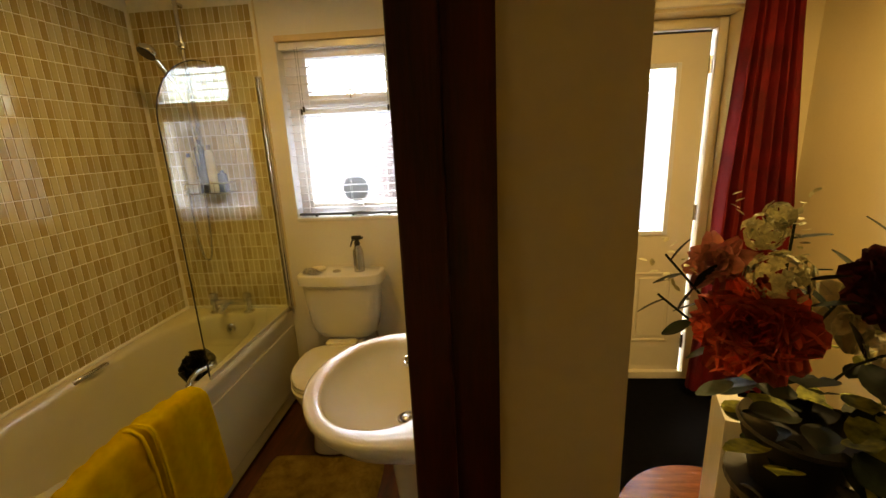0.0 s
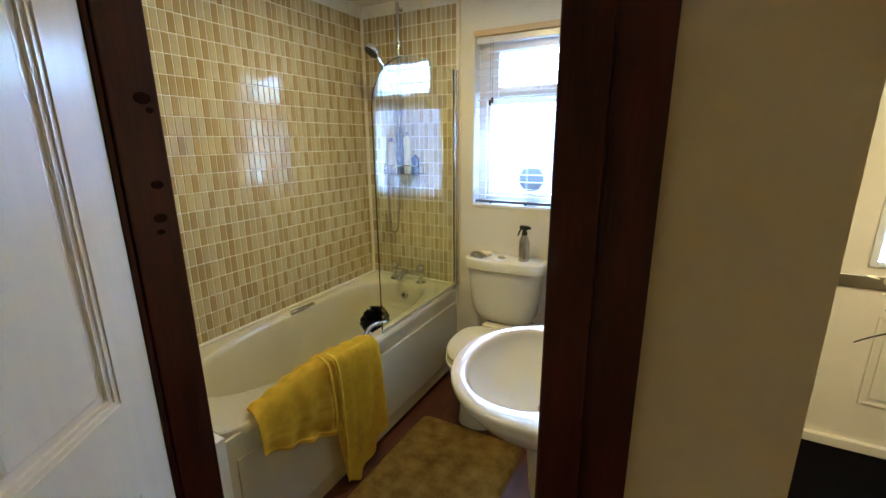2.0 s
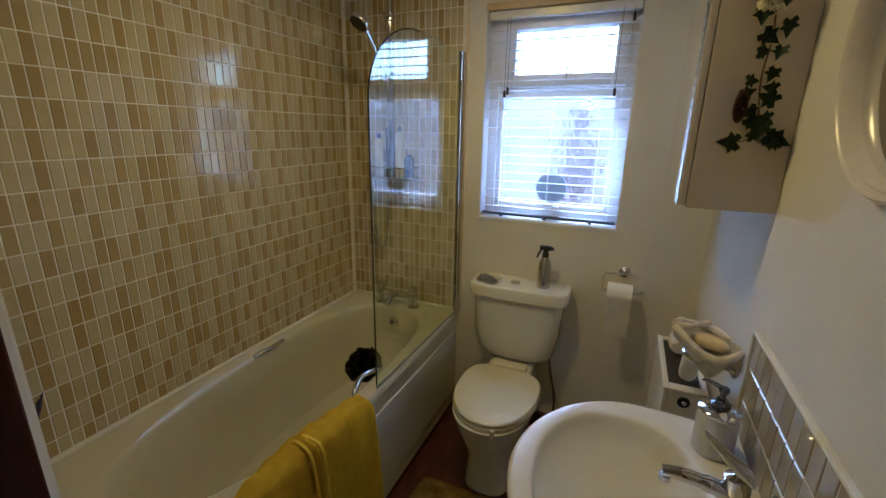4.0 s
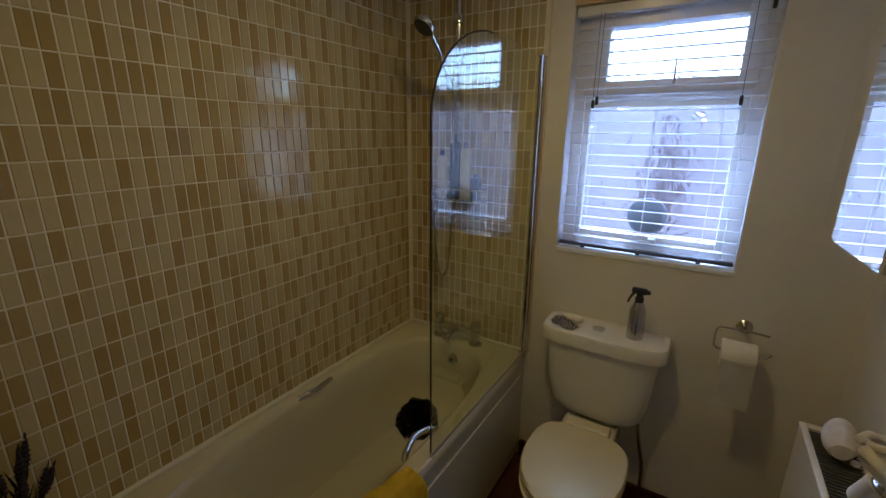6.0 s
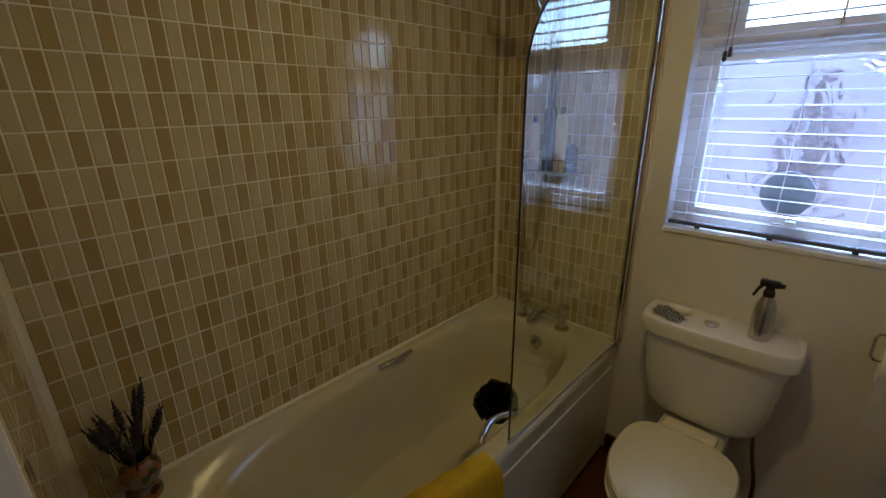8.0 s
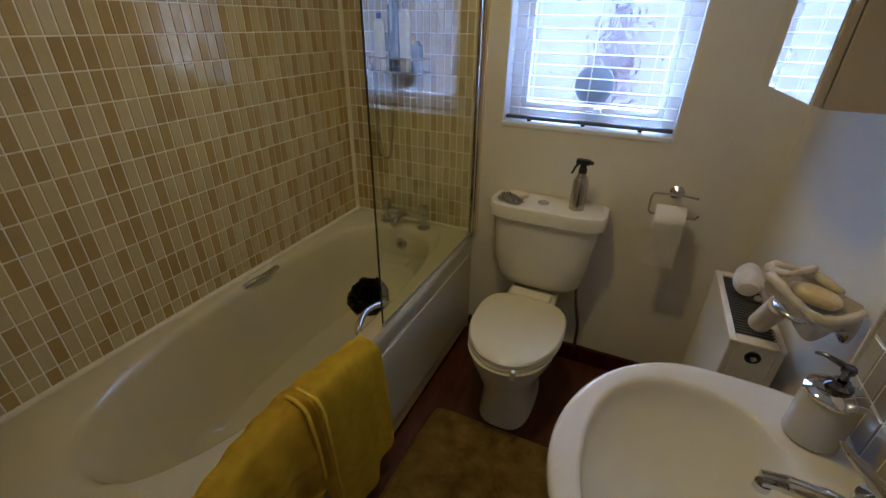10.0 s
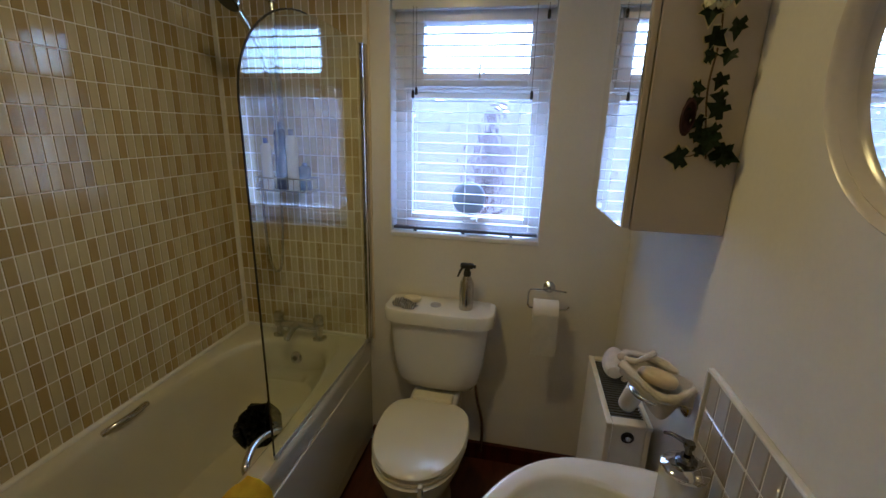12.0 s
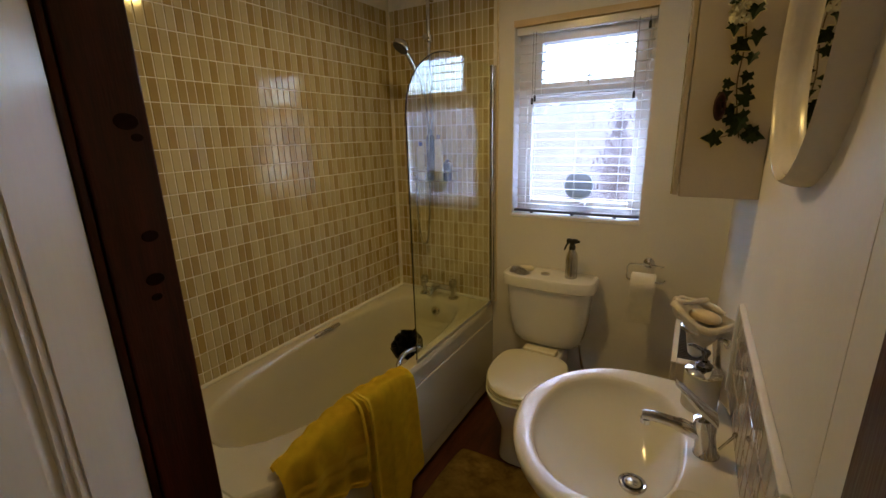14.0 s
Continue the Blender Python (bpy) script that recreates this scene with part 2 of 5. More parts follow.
def loft_into(bm, rings, close=True, cap0=True, cap1=True):
    vr = [[bm.verts.new(p) for p in ring] for ring in rings]
    n = len(vr[0])
    for a, b in zip(vr, vr[1:]):
        for i in range(n if close else n - 1):
            j = (i + 1) % n
            bm.faces.new((a[i], a[j], b[j], b[i]))
    if cap0:
        bm.faces.new(vr[0][::-1])
    if cap1:
        bm.faces.new(vr[-1])
    return bm


def loft(rings, close=True, cap0=True, cap1=True):
    return loft_into(bmesh.new(), rings, close, cap0, cap1)


def sup(cx, cy, rx, ry, z, n=48, e=2.0, front=None):
    """A ring shaped as a superellipse; front: another exponent for its half towards -y."""
    out = []
    for i in range(n):
        a = 2 * math.pi * i / n
        c, s = math.cos(a), math.sin(a)
        q = front if (front and s < 0) else e
        out.append(Vector((cx + rx * math.copysign(abs(c) ** (2 / q), c), cy + ry * math.copysign(abs(s) ** (2 / q), s), z)))
    return out


# ---- structure ----
T = 0.12


def wall(name, boxes, mat, label):
    bm = bmesh.new()
    for a, b in boxes:
        box_into(bm, a, b)
    return part(name, bm, mat, label=label, kind="structure")


WX0, WX1, WZ0, WZ1 = -1.03, -0.366, 1.147, 2.13      # window opening
YO = YF + 0.30                                      # outer face of the facade
wall("wall_north", [((XL - T, YF, 0), (WX0, YO, ZC)), ((WX1, YF, 0), (XK - 0.06, YO, ZC)), ((WX0, YF, 0), (WX1, YO, WZ0)), ((WX0, YF, WZ1), (WX1, YO, ZC))], M_WALL, "white painted wall with a deep window opening")
wall("wall_west", [((XL - T, YH - 0.0, 0), (XL, YF, ZC))], M_WALL, "white plastered wall behind the tiles")
wall("wall_east", [((XR, YN, 0), (XK / 2, 0.708, ZC)), ((XR, 0.7105, 0), (XK / 2, YF, ZC)), ((XR + 0.0025, 0.708, 0), (XK / 2, 0.7105, ZC))], M_WALL, "smooth white painted bathroom wall")
wall("wall_east_hall", [((XK / 2, YN, 0), (XK, YB + 0.2, ZC))], M_HALL, "cream painted hall wall")
DX0, DX1, DZ = -0.856, -0.050, 2.0                    # doorway
wall("wall_south", [((XL, 0.44, 0), (DX0 - 0.03, YN, ZC)), ((DX1 + 0.03, 0.44, 0), (XR, YN, ZC)), ((DX0 - 0.03, 0.44, DZ + 0.03), (DX1 + 0.03, YN, ZC))], M_WALL, "white painted wall beside the doorway")
wall("wall_south_hall", [((XL - 0.4, YH, 0), (DX0 - 0.03, 0.44, ZC)), ((DX1 + 0.03, YH, 0), (XK, 0.44, ZC)), ((XR, 0.44, 0), (XK, YN, ZC)), ((DX0 - 0.03, YH, DZ + 0.03), (DX1 + 0.03, 0.44, ZC))], M_HALL, "plain cream painted hall wall")
wall("boxing", [((XL, YN, 0), (-1.13, 0.578, ZC))], M_WALL, "white boxed-in wall at the foot of the bath")
wall("floor", [((XL, YH, -0.1), (0.0, YF, 0))], M_FLOOR, "dark red-brown wood-effect floor")
wall("hall_floor", [((XL - 0.4, -1.6, -0.1), (XH + T, YH, 0)), ((XR, YH, -0.1), (XH + T, YO, 0))], M_CARPET, "black hall carpet")
wall("ceiling", [((XL - T, YH, ZC), (XK, YO, ZC + 0.1))], M_CEIL, "white ceiling")
wall("hall_ceiling", [((XL - 0.4, -1.6, ZC), (XH + T, YH, ZC + 0.1)), ((XK, YH, ZC), (XH + T, YO, ZC + 0.1))], M_CEIL, "white hall ceiling")
wall("hall_wall_side", [((XH, -1.6, 0), (XH + T, YO, ZC))], M_HALL, "cream painted hall side wall")
wall("hall_wall_back", [((XL - 0.4, -1.6 - T, 0), (XH + T, -1.6, ZC)), ((XL - 0.52, -1.6, 0), (XL - 0.4, YH, ZC))], M_HALL, "cream painted hall walls")
FX0, FX1, FZ = 0.39, 1.292, 2.051                    # front door leaf
wall("hall_wall_north", [((XK, YB, 0), (FX0 - 0.06, YO + 0.1, ZC)), ((FX1 + 0.07, YB, 0), (XH, YO + 0.1, ZC)), ((FX0 - 0.06, YB, FZ + 0.07), (FX1 + 0.07, YO + 0.1, ZC))], M_HALL, "cream wall round the front door")
wall("ledge", [((XL, 0.578, 0.0), (-1.13, 0.668, 0.603))], M_CERAMIC, "white tiled ledge at the foot of the bath")
wall("skirting", [((-1.13, YF - 0.02, 0), (-0.0, YF, 0.09))], M_DARKWOOD, "dark stained skirting board")
bm = box((DX1, YH + 0.002, 0), (DX1 + 0.03, YN, DZ + 0.03), bevel=0.003)
box_into(bm, (DX0 - 0.03, YH + 0.002, 0), (DX0, YN, DZ + 0.03), bevel=0.003)
box_into(bm, (DX0, YH + 0.002, DZ), (DX1, YN, DZ + 0.03), bevel=0.003)
part("door_lining", bm, M_DARKWOOD, label="dark stained pine door lining", kind="structure")


def architrave(x0, x1, z0, z1, inner):
    """A moulded board round the doorway on the hall side, with a groove beside its inner edge."""
    bm = bmesh.new()
    d = 1 if x1 > x0 else -1
    for a, b, y in ((0.0, 0.046, 0.012), (0.046, 0.054, 0.003), (0.054, 0.093, 0.010)):
        box_into(bm, (x0 + d * a, YH - y, z0), (x0 + d * b, YH + 0.001, z1), bevel=0.003 if y > 0.01 else 0)
    return bm


part("architrave", architrave(DX1 + 0.002, DX1 + 1, 0, DZ + 0.1, 0), M_DARKWOOD, label="dark stained moulded architrave", kind="structure")
part("architrave", architrave(DX0 - 0.004, DX0 - 1, 0, DZ + 0.1, 0), M_DARKWOOD, label="dark stained moulded architrave", kind="structure")
part("architrave_head", box((DX0 - 0.11, YH - 0.013, DZ + 0.1), (DX1 + 0.11, YH, DZ + 0.16), bevel=0.004), M_DARKWOOD, label="dark stained door head", kind="structure")
bm = bmesh.new()
for x, y, z, r, ax in ((DX0 + 0.0005, 0.455, 1.612, 0.012, 0), (DX0 + 0.0005, 0.465, 1.590, 0.006, 0), (DX0 + 0.0005, 0.455, 1.447, 0.009, 0), (DX0 + 0.0005, 0.450, 1.380, 0.010, 0), (DX0 + 0.0005, 0.447, 1.352, 0.006, 0)):
    m = Matrix.Translation((x, y, z)) @ (Matrix.Rotation(radians(90), 4, "Y") if ax == 0 else Matrix.Rotation(radians(90), 4, "X")) @ Matrix.Diagonal((1.0 if ax == 0 else 1.3, 1.4 if ax == 0 else 0.7, 1, 1))
    lathe_into(bm, [(r, -0.0008), (r * 0.9, 0.0008)], 14, m)
part("wood_knots", bm, M_KNOT, label="dark knots in the pine", kind="stuff")
part("tile_trim", box((-1.121, YF - 0.012, 0.6), (-1.113, YF, ZC), bevel=0.002), M_TRIM, label="cream edge trim of the wall tiles", kind="structure")
part("tile_trim", box((XL, 0.577, 1.394), (-1.13, 0.591, 1.410), bevel=0.005), M_TRIM, label="cream rounded trim on the tiles", kind="structure")
part("grout_west", box((XL, 0.578, 0.55), (XL + 0.004, YF, ZC)), M_GROUT, label="cream grouting", kind="structure")
part("grout_north", box((XL + 0.004, YF - 0.004, 0.55), (-1.119, YF, ZC)), M_GROUT, label="cream grouting", kind="structure")
part("grout_foot", box((XL + 0.004, 0.578, 0.6), (-1.13, 0.582, 1.394)), M_GROUT, label="cream grouting", kind="structure")

# ---- window ----
window = thing("window_1", "white plastic window with patterned glass, upper sash ajar", "window")
window["kind"] = "structure"
FY0, FY1 = YF + 0.085, YF + 0.145


def frame_bm(x0, x1, z0, z1, y0, y1, w, bevel=0.004):
    bm = bmesh.new()
    for a, b in (((x0, y0, z0), (x0 + w, y1, z1)), ((x1 - w, y0, z0), (x1, y1, z1)), ((x0 + w, y0, z0), (x1 - w, y1, z0 + w)), ((x0 + w, y0, z1 - w), (x1 - w, y1, z1))):
        box_into(bm, a, b, bevel=bevel)
    return bm


part("window_frame", frame_bm(WX0, WX1, WZ0, WZ1, FY0, FY1, 0.05), M_UPVC, window)
part("transom", box((WX0 + 0.05, FY0 - 0.002, 1.755), (WX1 - 0.05, FY1, 1.80), bevel=0.004), M_UPVC, window)
part("sash", frame_bm(WX0 + 0.075, WX1 - 0.04, 1.775, 2.075, FY0 - 0.018, FY1 - 0.01, 0.055), M_UPVC, window)
part("sash_stile", box((WX0 + 0.044, FY0 - 0.016, 1.777), (WX0 + 0.0745, FY1 - 0.012, 2.073), bevel=0.003), M_UPVC, window)
part("sash_stile", box((WX1 - 0.0395, FY0 - 0.010, 1.80), (WX1 - 0.028, FY1 - 0.012, 2.073), bevel=0.002), M_UPVC, window)
part("bead", frame_bm(WX0 + 0.05, WX1 - 0.05, WZ0 + 0.05, 1.755, FY0 + 0.01, FY1 - 0.02, 0.024), M_UPVC, window)
for z0, z1, x0, x1 in ((1.225, 1.735, -0.956, -0.44), (1.828, 2.022, -0.90, -0.45)):
    p = part("pane", box((x0, FY0 + 0.024, z0), (x1, FY0 + 0.03, z1)), M_OBSCURE, window, "patterned obscure glass")
    p.visible_shadow = False
vent = part("vent", lathe([(0.075, 0), (0.075, 0.012), (0.066, 0.018), (0.05, 0.02), (0.012, 0.022), (0.0, 0.022)], 40, Matrix.Translation((-0.69, FY0 + 0.022, 1.303)) @ Matrix.Rotation(radians(90), 4, "X"), cap=False), material("vent_grey", (0.20, 0.23, 0.27), 0.5, vary=0.05, scale=20), window, "round grey window vent", smooth=True)
part("window_handle", box_into(box((-0.675, FY0 - 0.03, 1.205), (-0.645, FY0 + 0.01, 1.217), bevel=0.003), (-0.71, FY0 - 0.03, 1.20), (-0.64, FY0 - 0.018, 1.208), bevel=0.003), M_UPVC, window, "small white catch")
part("stay", tube([(-0.66, FY0 - 0.025, 1.90), (-0.66, FY0 - 0.03, 1.80)], 0.004), M_STEEL, window, "metal window stay")
part("window_sill", box((WX0, YF - 0.006, WZ0 - 0.018), (WX1, FY0, WZ0 + 0.002), bevel=0.004), M_UPVC, window, "white sill")
bm = bmesh.new()
box_into(bm, (WX0, YF + 0.002, WZ0), (WX0 + 0.004, FY0, WZ1))
box_into(bm, (WX1 - 0.004, YF + 0.002, WZ0), (WX1, FY0, WZ1))
part("reveal_lining", bm, M_UPVC, window, "white reveal lining")
# The cream tone holds the warm light that falls on the head.
part("window_head", box((WX0 + 0.0, YF - 0.004, WZ1 - 0.03), (WX1, FY0, WZ1 - 0.001)), material("warm_lit_head", (0.72, 0.55, 0.30), 0.5, vary=0.05, scale=6), window, "cream window head, warm light put into its colour")

blind = thing("venetian_blind", "white slatted venetian blind lowered with its slats open", "blind")
BY = YF + 0.035
part("headrail", box((WX0 + 0.008, BY - 0.018, 2.062), (WX1 - 0.008, BY + 0.018, 2.098), bevel=0.003), M_UPVC, blind)
part("bottom_rail", box((WX0 + 0.008, BY - 0.014, WZ0 + 0.012), (WX1 - 0.008, BY + 0.014, WZ0 + 0.026), bevel=0.003), material("slate_rail", (0.10, 0.12, 0.17), 0.4, vary=0.05, scale=10), blind, "dark bottom rail")
slat_me = None
for i in range(20):
    z = 1.205 + i * 0.0428
    if slat_me is None:
        bm = bmesh.new()
        rows = []
        for k in range(6):
            t = -1 + 2 * k / 5
            rows.append((0.0125 * t, -0.0022 * t * t))
        rings = [[Vector((x, y, h)) for y, h in rows] + [Vector((x, y, h - 0.0007)) for y, h in rows[::-1]] for x in (WX0 + 0.01, WX1 - 0.01)]
        loft_into(bm, rings)
        sl = part("slat", bm, M_UPVC, blind)
        slat_me = sl.data
    else:
        sl = new("slat", slat_me)
        sl.parent = blind
    sl.location = (0, BY, z)
    sl.rotation_euler = (radians(-6), 0, 0)
for x in (WX0 + 0.11, -0.70, WX1 - 0.12):
    for dy in (-0.0135, 0.0135):
        part("ladder_cord", tube([(x, BY + dy, 1.17), (x, BY + dy, 2.07)], 0.0007, 5), M_UPVC, blind)
for x, z in ((WX0 + 0.098, 1.755), (WX0 + 0.112, 1.768), (WX1 - 0.078, 1.755), (WX1 - 0.035, 2.045)):
    part("cord", tube([(x, BY - 0.021, 2.07), (x, BY - 0.021, z)], 0.0009, 5), M_BLACK, blind)
    part("cord_tassel", lathe([(0.003, 0), (0.0065, 0.003), (0.006, 0.028), (0.003, 0.033)], 12, Matrix.Translation((x, BY - 0.021, z - 0.03))), M_BLACK, blind, "black cord end", smooth=True)
for x in (WX0 + 0.11, -0.70, WX1 - 0.12):
    part("rail_clip", box((x - 0.008, BY - 0.017, WZ0 + 0.006), (x + 0.008, BY + 0.017, WZ0 + 0.014), bevel=0.002), M_BLACK, blind)

# ---- outside ----
part("ground", box((-60, YO + 0.1, -0.12), (60, 120, -0.05)), material("pale_concrete", (0.35, 0.33, 0.30), 0.9, vary=0.15, scale=2, bump=0.4), label="pale concrete yard", kind="structure")
fence = part("garden_wall", box((-8, 5.2, -0.05), (8, 5.4, 2.1)), material("pale_peach_render", (0.40, 0.34, 0.33), 0.9, vary=0.1, scale=1.5, bump=0.4), label="pale peach rendered garden wall", kind="structure")

shrub = thing("shrub", "leafless reddish shrub against the garden wall", "shrub", place=(-0.80, 4.5, 0))
rnd = random.Random(8)
part("trunk", tube([(0, 0, -0.05), (0.02, 0, 0.5), (0, 0.01, 0.9)], [0.02, 0.015, 0.01], 8), M_DARKWOOD, shrub)
M_TWIG = material("reddish_twig", (0.10, 0.055, 0.045), 0.8, vary=0.3)
for i in range(40):
    a, z0 = rnd.uniform(0, 6.28), rnd.uniform(0.7, 1.35)
    r = rnd.uniform(0.10, 0.26)
    part("twig", tube(curve([(0, 0, z0 - 0.25), (0.5 * r * math.cos(a), 0.5 * r * math.sin(a), z0), (r * math.cos(a), r * math.sin(a), z0 + rnd.uniform(0.05, 0.35))], 4), 0.005, 5), M_TWIG, shrub)
bm = bmesh.new()
for i in range(420):
    a, r, z = rnd.uniform(0, 6.28), 0.28 * rnd.random() ** 0.6, rnd.uniform(0.95, 1.75)
    m = Matrix.Translation((r * math.cos(a) * (1.9 - z), r * math.sin(a) * (1.9 - z), z)) @ Euler((rnd.uniform(0, 6), rnd.uniform(0, 6), 0)).to_matrix().to_4x4()
    s_ = rnd.uniform(0.015, 0.03)
    vs = [bm.verts.new(m @ Vector(p)) for p in ((0, -s_, 0), (s_ * 0.5, 0, 0.003), (0, s_, 0), (-s_ * 0.5, 0, 0.003))]
    bm.faces.new(vs)
part("leaf_cluster", bm, M_TWIG, shrub, "small reddish leaves", kind="stuff")

# ---- bath ----
bath = thing("bath", "cream acrylic bath with a side panel along the tiled wall", "bath")
BX0, BX1, BYA, BYB, BZ = XL + 0.002, -1.128, 0.67, 2.364, 0.60
NR = 72
ocx, ocy = (-1.765 - 1.195) / 2, 1.50


def rect_ring(x0, x1, y0, y1, z, cx, cy, n=NR, r=0.0):
    out = []
    for i in range(n):
        a = 2 * math.pi * i / n
        c, s = math.cos(a), math.sin(a)
        k = min(((x1 - cx) / c) if c > 1e-6 else ((x0 - cx) / c) if c < -1e-6 else 9, ((y1 - cy) / s) if s > 1e-6 else ((y0 - cy) / s) if s < -1e-6 else 9)
        out.append(Vector((cx + c * k, cy + s * k, z)))
    return out


def oval(rx, ry0, ry1, z, e0=2.3, e1=3.2, dy=0.0, dx=0.0):
    """An opening round the bath's middle: ry0 towards the foot, ry1 towards the taps. Rays as in rect_ring."""
    out = []
    for i in range(NR):
        a = 2 * math.pi * i / NR
        c, s = math.cos(a), math.sin(a)
        ry, e = (ry1, e1) if s > 0 else (ry0, e0)
        k = (abs(c / rx) ** e + abs(s / ry) ** e) ** (-1 / e)
        out.append(Vector((ocx + dx + c * k, ocy + dy + s * k, z)))
    return out


rings = [rect_ring(BX0, BX1, BYA, BYB, BZ - 0.035, ocx, ocy), rect_ring(BX0, BX1, BYA, BYB, BZ - 0.008, ocx, ocy), rect_ring(BX0 + 0.003, BX1 - 0.006, BYA + 0.006, BYB - 0.003, BZ, ocx, ocy),
         oval(0.292, 0.735, 0.775, BZ), oval(0.280, 0.72, 0.76, BZ - 0.008), oval(0.272, 0.705, 0.75, BZ - 0.03), oval(0.262, 0.66, 0.735, BZ - 0.12), oval(0.25, 0.60, 0.715, BZ - 0.25),
         oval(0.235, 0.52, 0.69, BZ - 0.36), oval(0.20, 0.44, 0.64, BZ - 0.405), oval(0.10, 0.25, 0.4, BZ - 0.41)]
part("tub", loft(rings, cap0=False), M_BATH, bath, "cream acrylic tub", smooth=True)
bm = box((BX1 - 0.022, BYA - 0.001, 0.03), (BX1 - 0.008, BYB, BZ - 0.020), bevel=0.002)
box_into(bm, (BX1 - 0.012, BYA + 0.03, 0.10), (BX1 - 0.004, BYB - 0.03, 0.49), bevel=0.006)
box_into(bm, (BX1 - 0.04, BYA + 0.01, 0.0), (BX1 - 0.03, BYB, 0.05))
part("side_panel", bm, M_BATH, bath, "cream bath panel")
part("sealant", tube([(BX0 + 0.010, BYA, BZ + 0.006), (BX0 + 0.010, BYB - 0.010, BZ + 0.006), (BX1 - 0.01, BYB - 0.010, BZ + 0.006)], 0.010, 10), M_CERAMIC, bath, "white sealant")
# grips, waste, taps
gr = thing("bath_grip", "chrome grab handle in the bath's side", "handle")
for x, y0, y1, s in ((-1.778, 1.512, 1.700, 1), (-1.205, 1.49, 1.68, -1)):
    if s < 0:
        gr = thing("bath_grip", "chrome grab handle beside the black bath puff", "handle")
    c = curve([(x, y0, 0.568), (x + s * 0.014, y0 + 0.015, 0.590), (x + s * 0.034, (y0 + y1) / 2, 0.600), (x + s * 0.014, y1 - 0.015, 0.590), (x, y1, 0.568)], 6)
    part("bar", tube(c, 0.012, 12), M_CHROME, gr, smooth=True)
    for y in (y0 + 0.004, y1 - 0.004):
        part("end_plate", lathe([(0.016, 0), (0.014, 0.006), (0.004, 0.009)], 16, Matrix.Translation((x - s * 0.006, y, 0.575)) @ Matrix.Rotation(radians(60 * s), 4, "Y")), M_CHROME, gr, smooth=True)
ov = thing("bath_overflow", "round chrome bath overflow", "overflow")
part("plate", lathe([(0.030, 0), (0.029, 0.008), (0.02, 0.013), (0.0, 0.014)], 24, Matrix.Translation((-1.475, 2.238, 0.515)) @ Matrix.Rotation(radians(82), 4, "X"), cap=False), M_CHROME, ov, smooth=True)
part("slots", lathe([(0.012, 0.0), (0.012, 0.004)], 16, Matrix.Translation((-1.475, 2.225, 0.516)) @ Matrix.Rotation(radians(82), 4, "X")), M_BLACK, ov)
tap = thing("bath_mixer_tap", "chrome bath mixer tap with two handles on the rim", "tap")
TX0, TX1, TY = -1.585, -1.375, 2.29
for x in (TX0, TX1):
    part("leg", lathe([(0.028, 0), (0.028, 0.006), (0.013, 0.012), (0.013, 0.04), (0.02, 0.044), (0.022, 0.062), (0.014, 0.068)], 20, Matrix.Translation((x, TY, BZ)) @ Matrix.Scale(1.18, 4)), M_CHROME, tap, smooth=True)
    part("handle", lathe([(0.011, 0.066), (0.021, 0.072), (0.023, 0.09), (0.016, 0.103), (0.0, 0.105)], 20, Matrix.Translation((x, TY, BZ)) @ Matrix.Scale(1.18, 4), cap=False), M_CHROME, tap, smooth=True)
part("bridge", tube([(TX0, TY, BZ + 0.062), (TX1, TY, BZ + 0.062)], 0.018, 14), M_CHROME, tap, smooth=True)
part("spout", tube(curve([(-1.485, TY, BZ + 0.062), (-1.485, TY - 0.05, BZ + 0.068), (-1.485, TY - 0.11, BZ + 0.04)], 5), [0.02] * 6 + [0.017] * 5, 14), M_CHROME, tap, smooth=True)
puff = thing("bath_puff", "black mesh bath puff hanging in the tub", "bath puff")
bm = bmesh.new()
rnd = random.Random(5)
for i in range(60):
    d = Vector((rnd.gauss(0, 1), rnd.gauss(0, 1), rnd.gauss(0, 1))).normalized()
    lobe = 1.0 + 0.55 * math.sin(6 * math.atan2(d.y, d.x) + 1.0)
    m = Matrix.Translation(Vector((-1.300, 1.685, 0.585)) + d * 0.030 * lobe) @ d.to_track_quat("Z", "Y").to_matrix().to_4x4() @ Matrix.Rotation(rnd.uniform(0, 6), 4, "Z")
    r = 0.026 + 0.014 * rnd.random()
    vs = []
    for ring, (rr, zz) in enumerate(((0.003, -0.012), (r * 0.6, 0.008), (r, 0.020 + 0.012 * rnd.random()))):
        vs.append([bm.verts.new(m @ Vector((rr * (1 + 0.25 * math.sin(4 * q)) * math.cos(q), rr * math.sin(q), zz + 0.004 * math.sin(6 * q)))) for q in [2 * math.pi * j / 12 for j in range(12)]])
    for a_, b_ in zip(vs, vs[1:]):
        for j in range(12):
            bm.faces.new((a_[j], a_[(j + 1) % 12], b_[(j + 1) % 12], b_[j]))
part("mesh_ball", bm, M_BLACK, puff)
part("loop", tube(curve([(-1.26, 1.62, 0.585), (-1.235, 1.58, 0.60), (-1.22, 1.60, 0.585), (-1.25, 1.63, 0.575)], 5), 0.0015, 6), M_BLACK, puff)

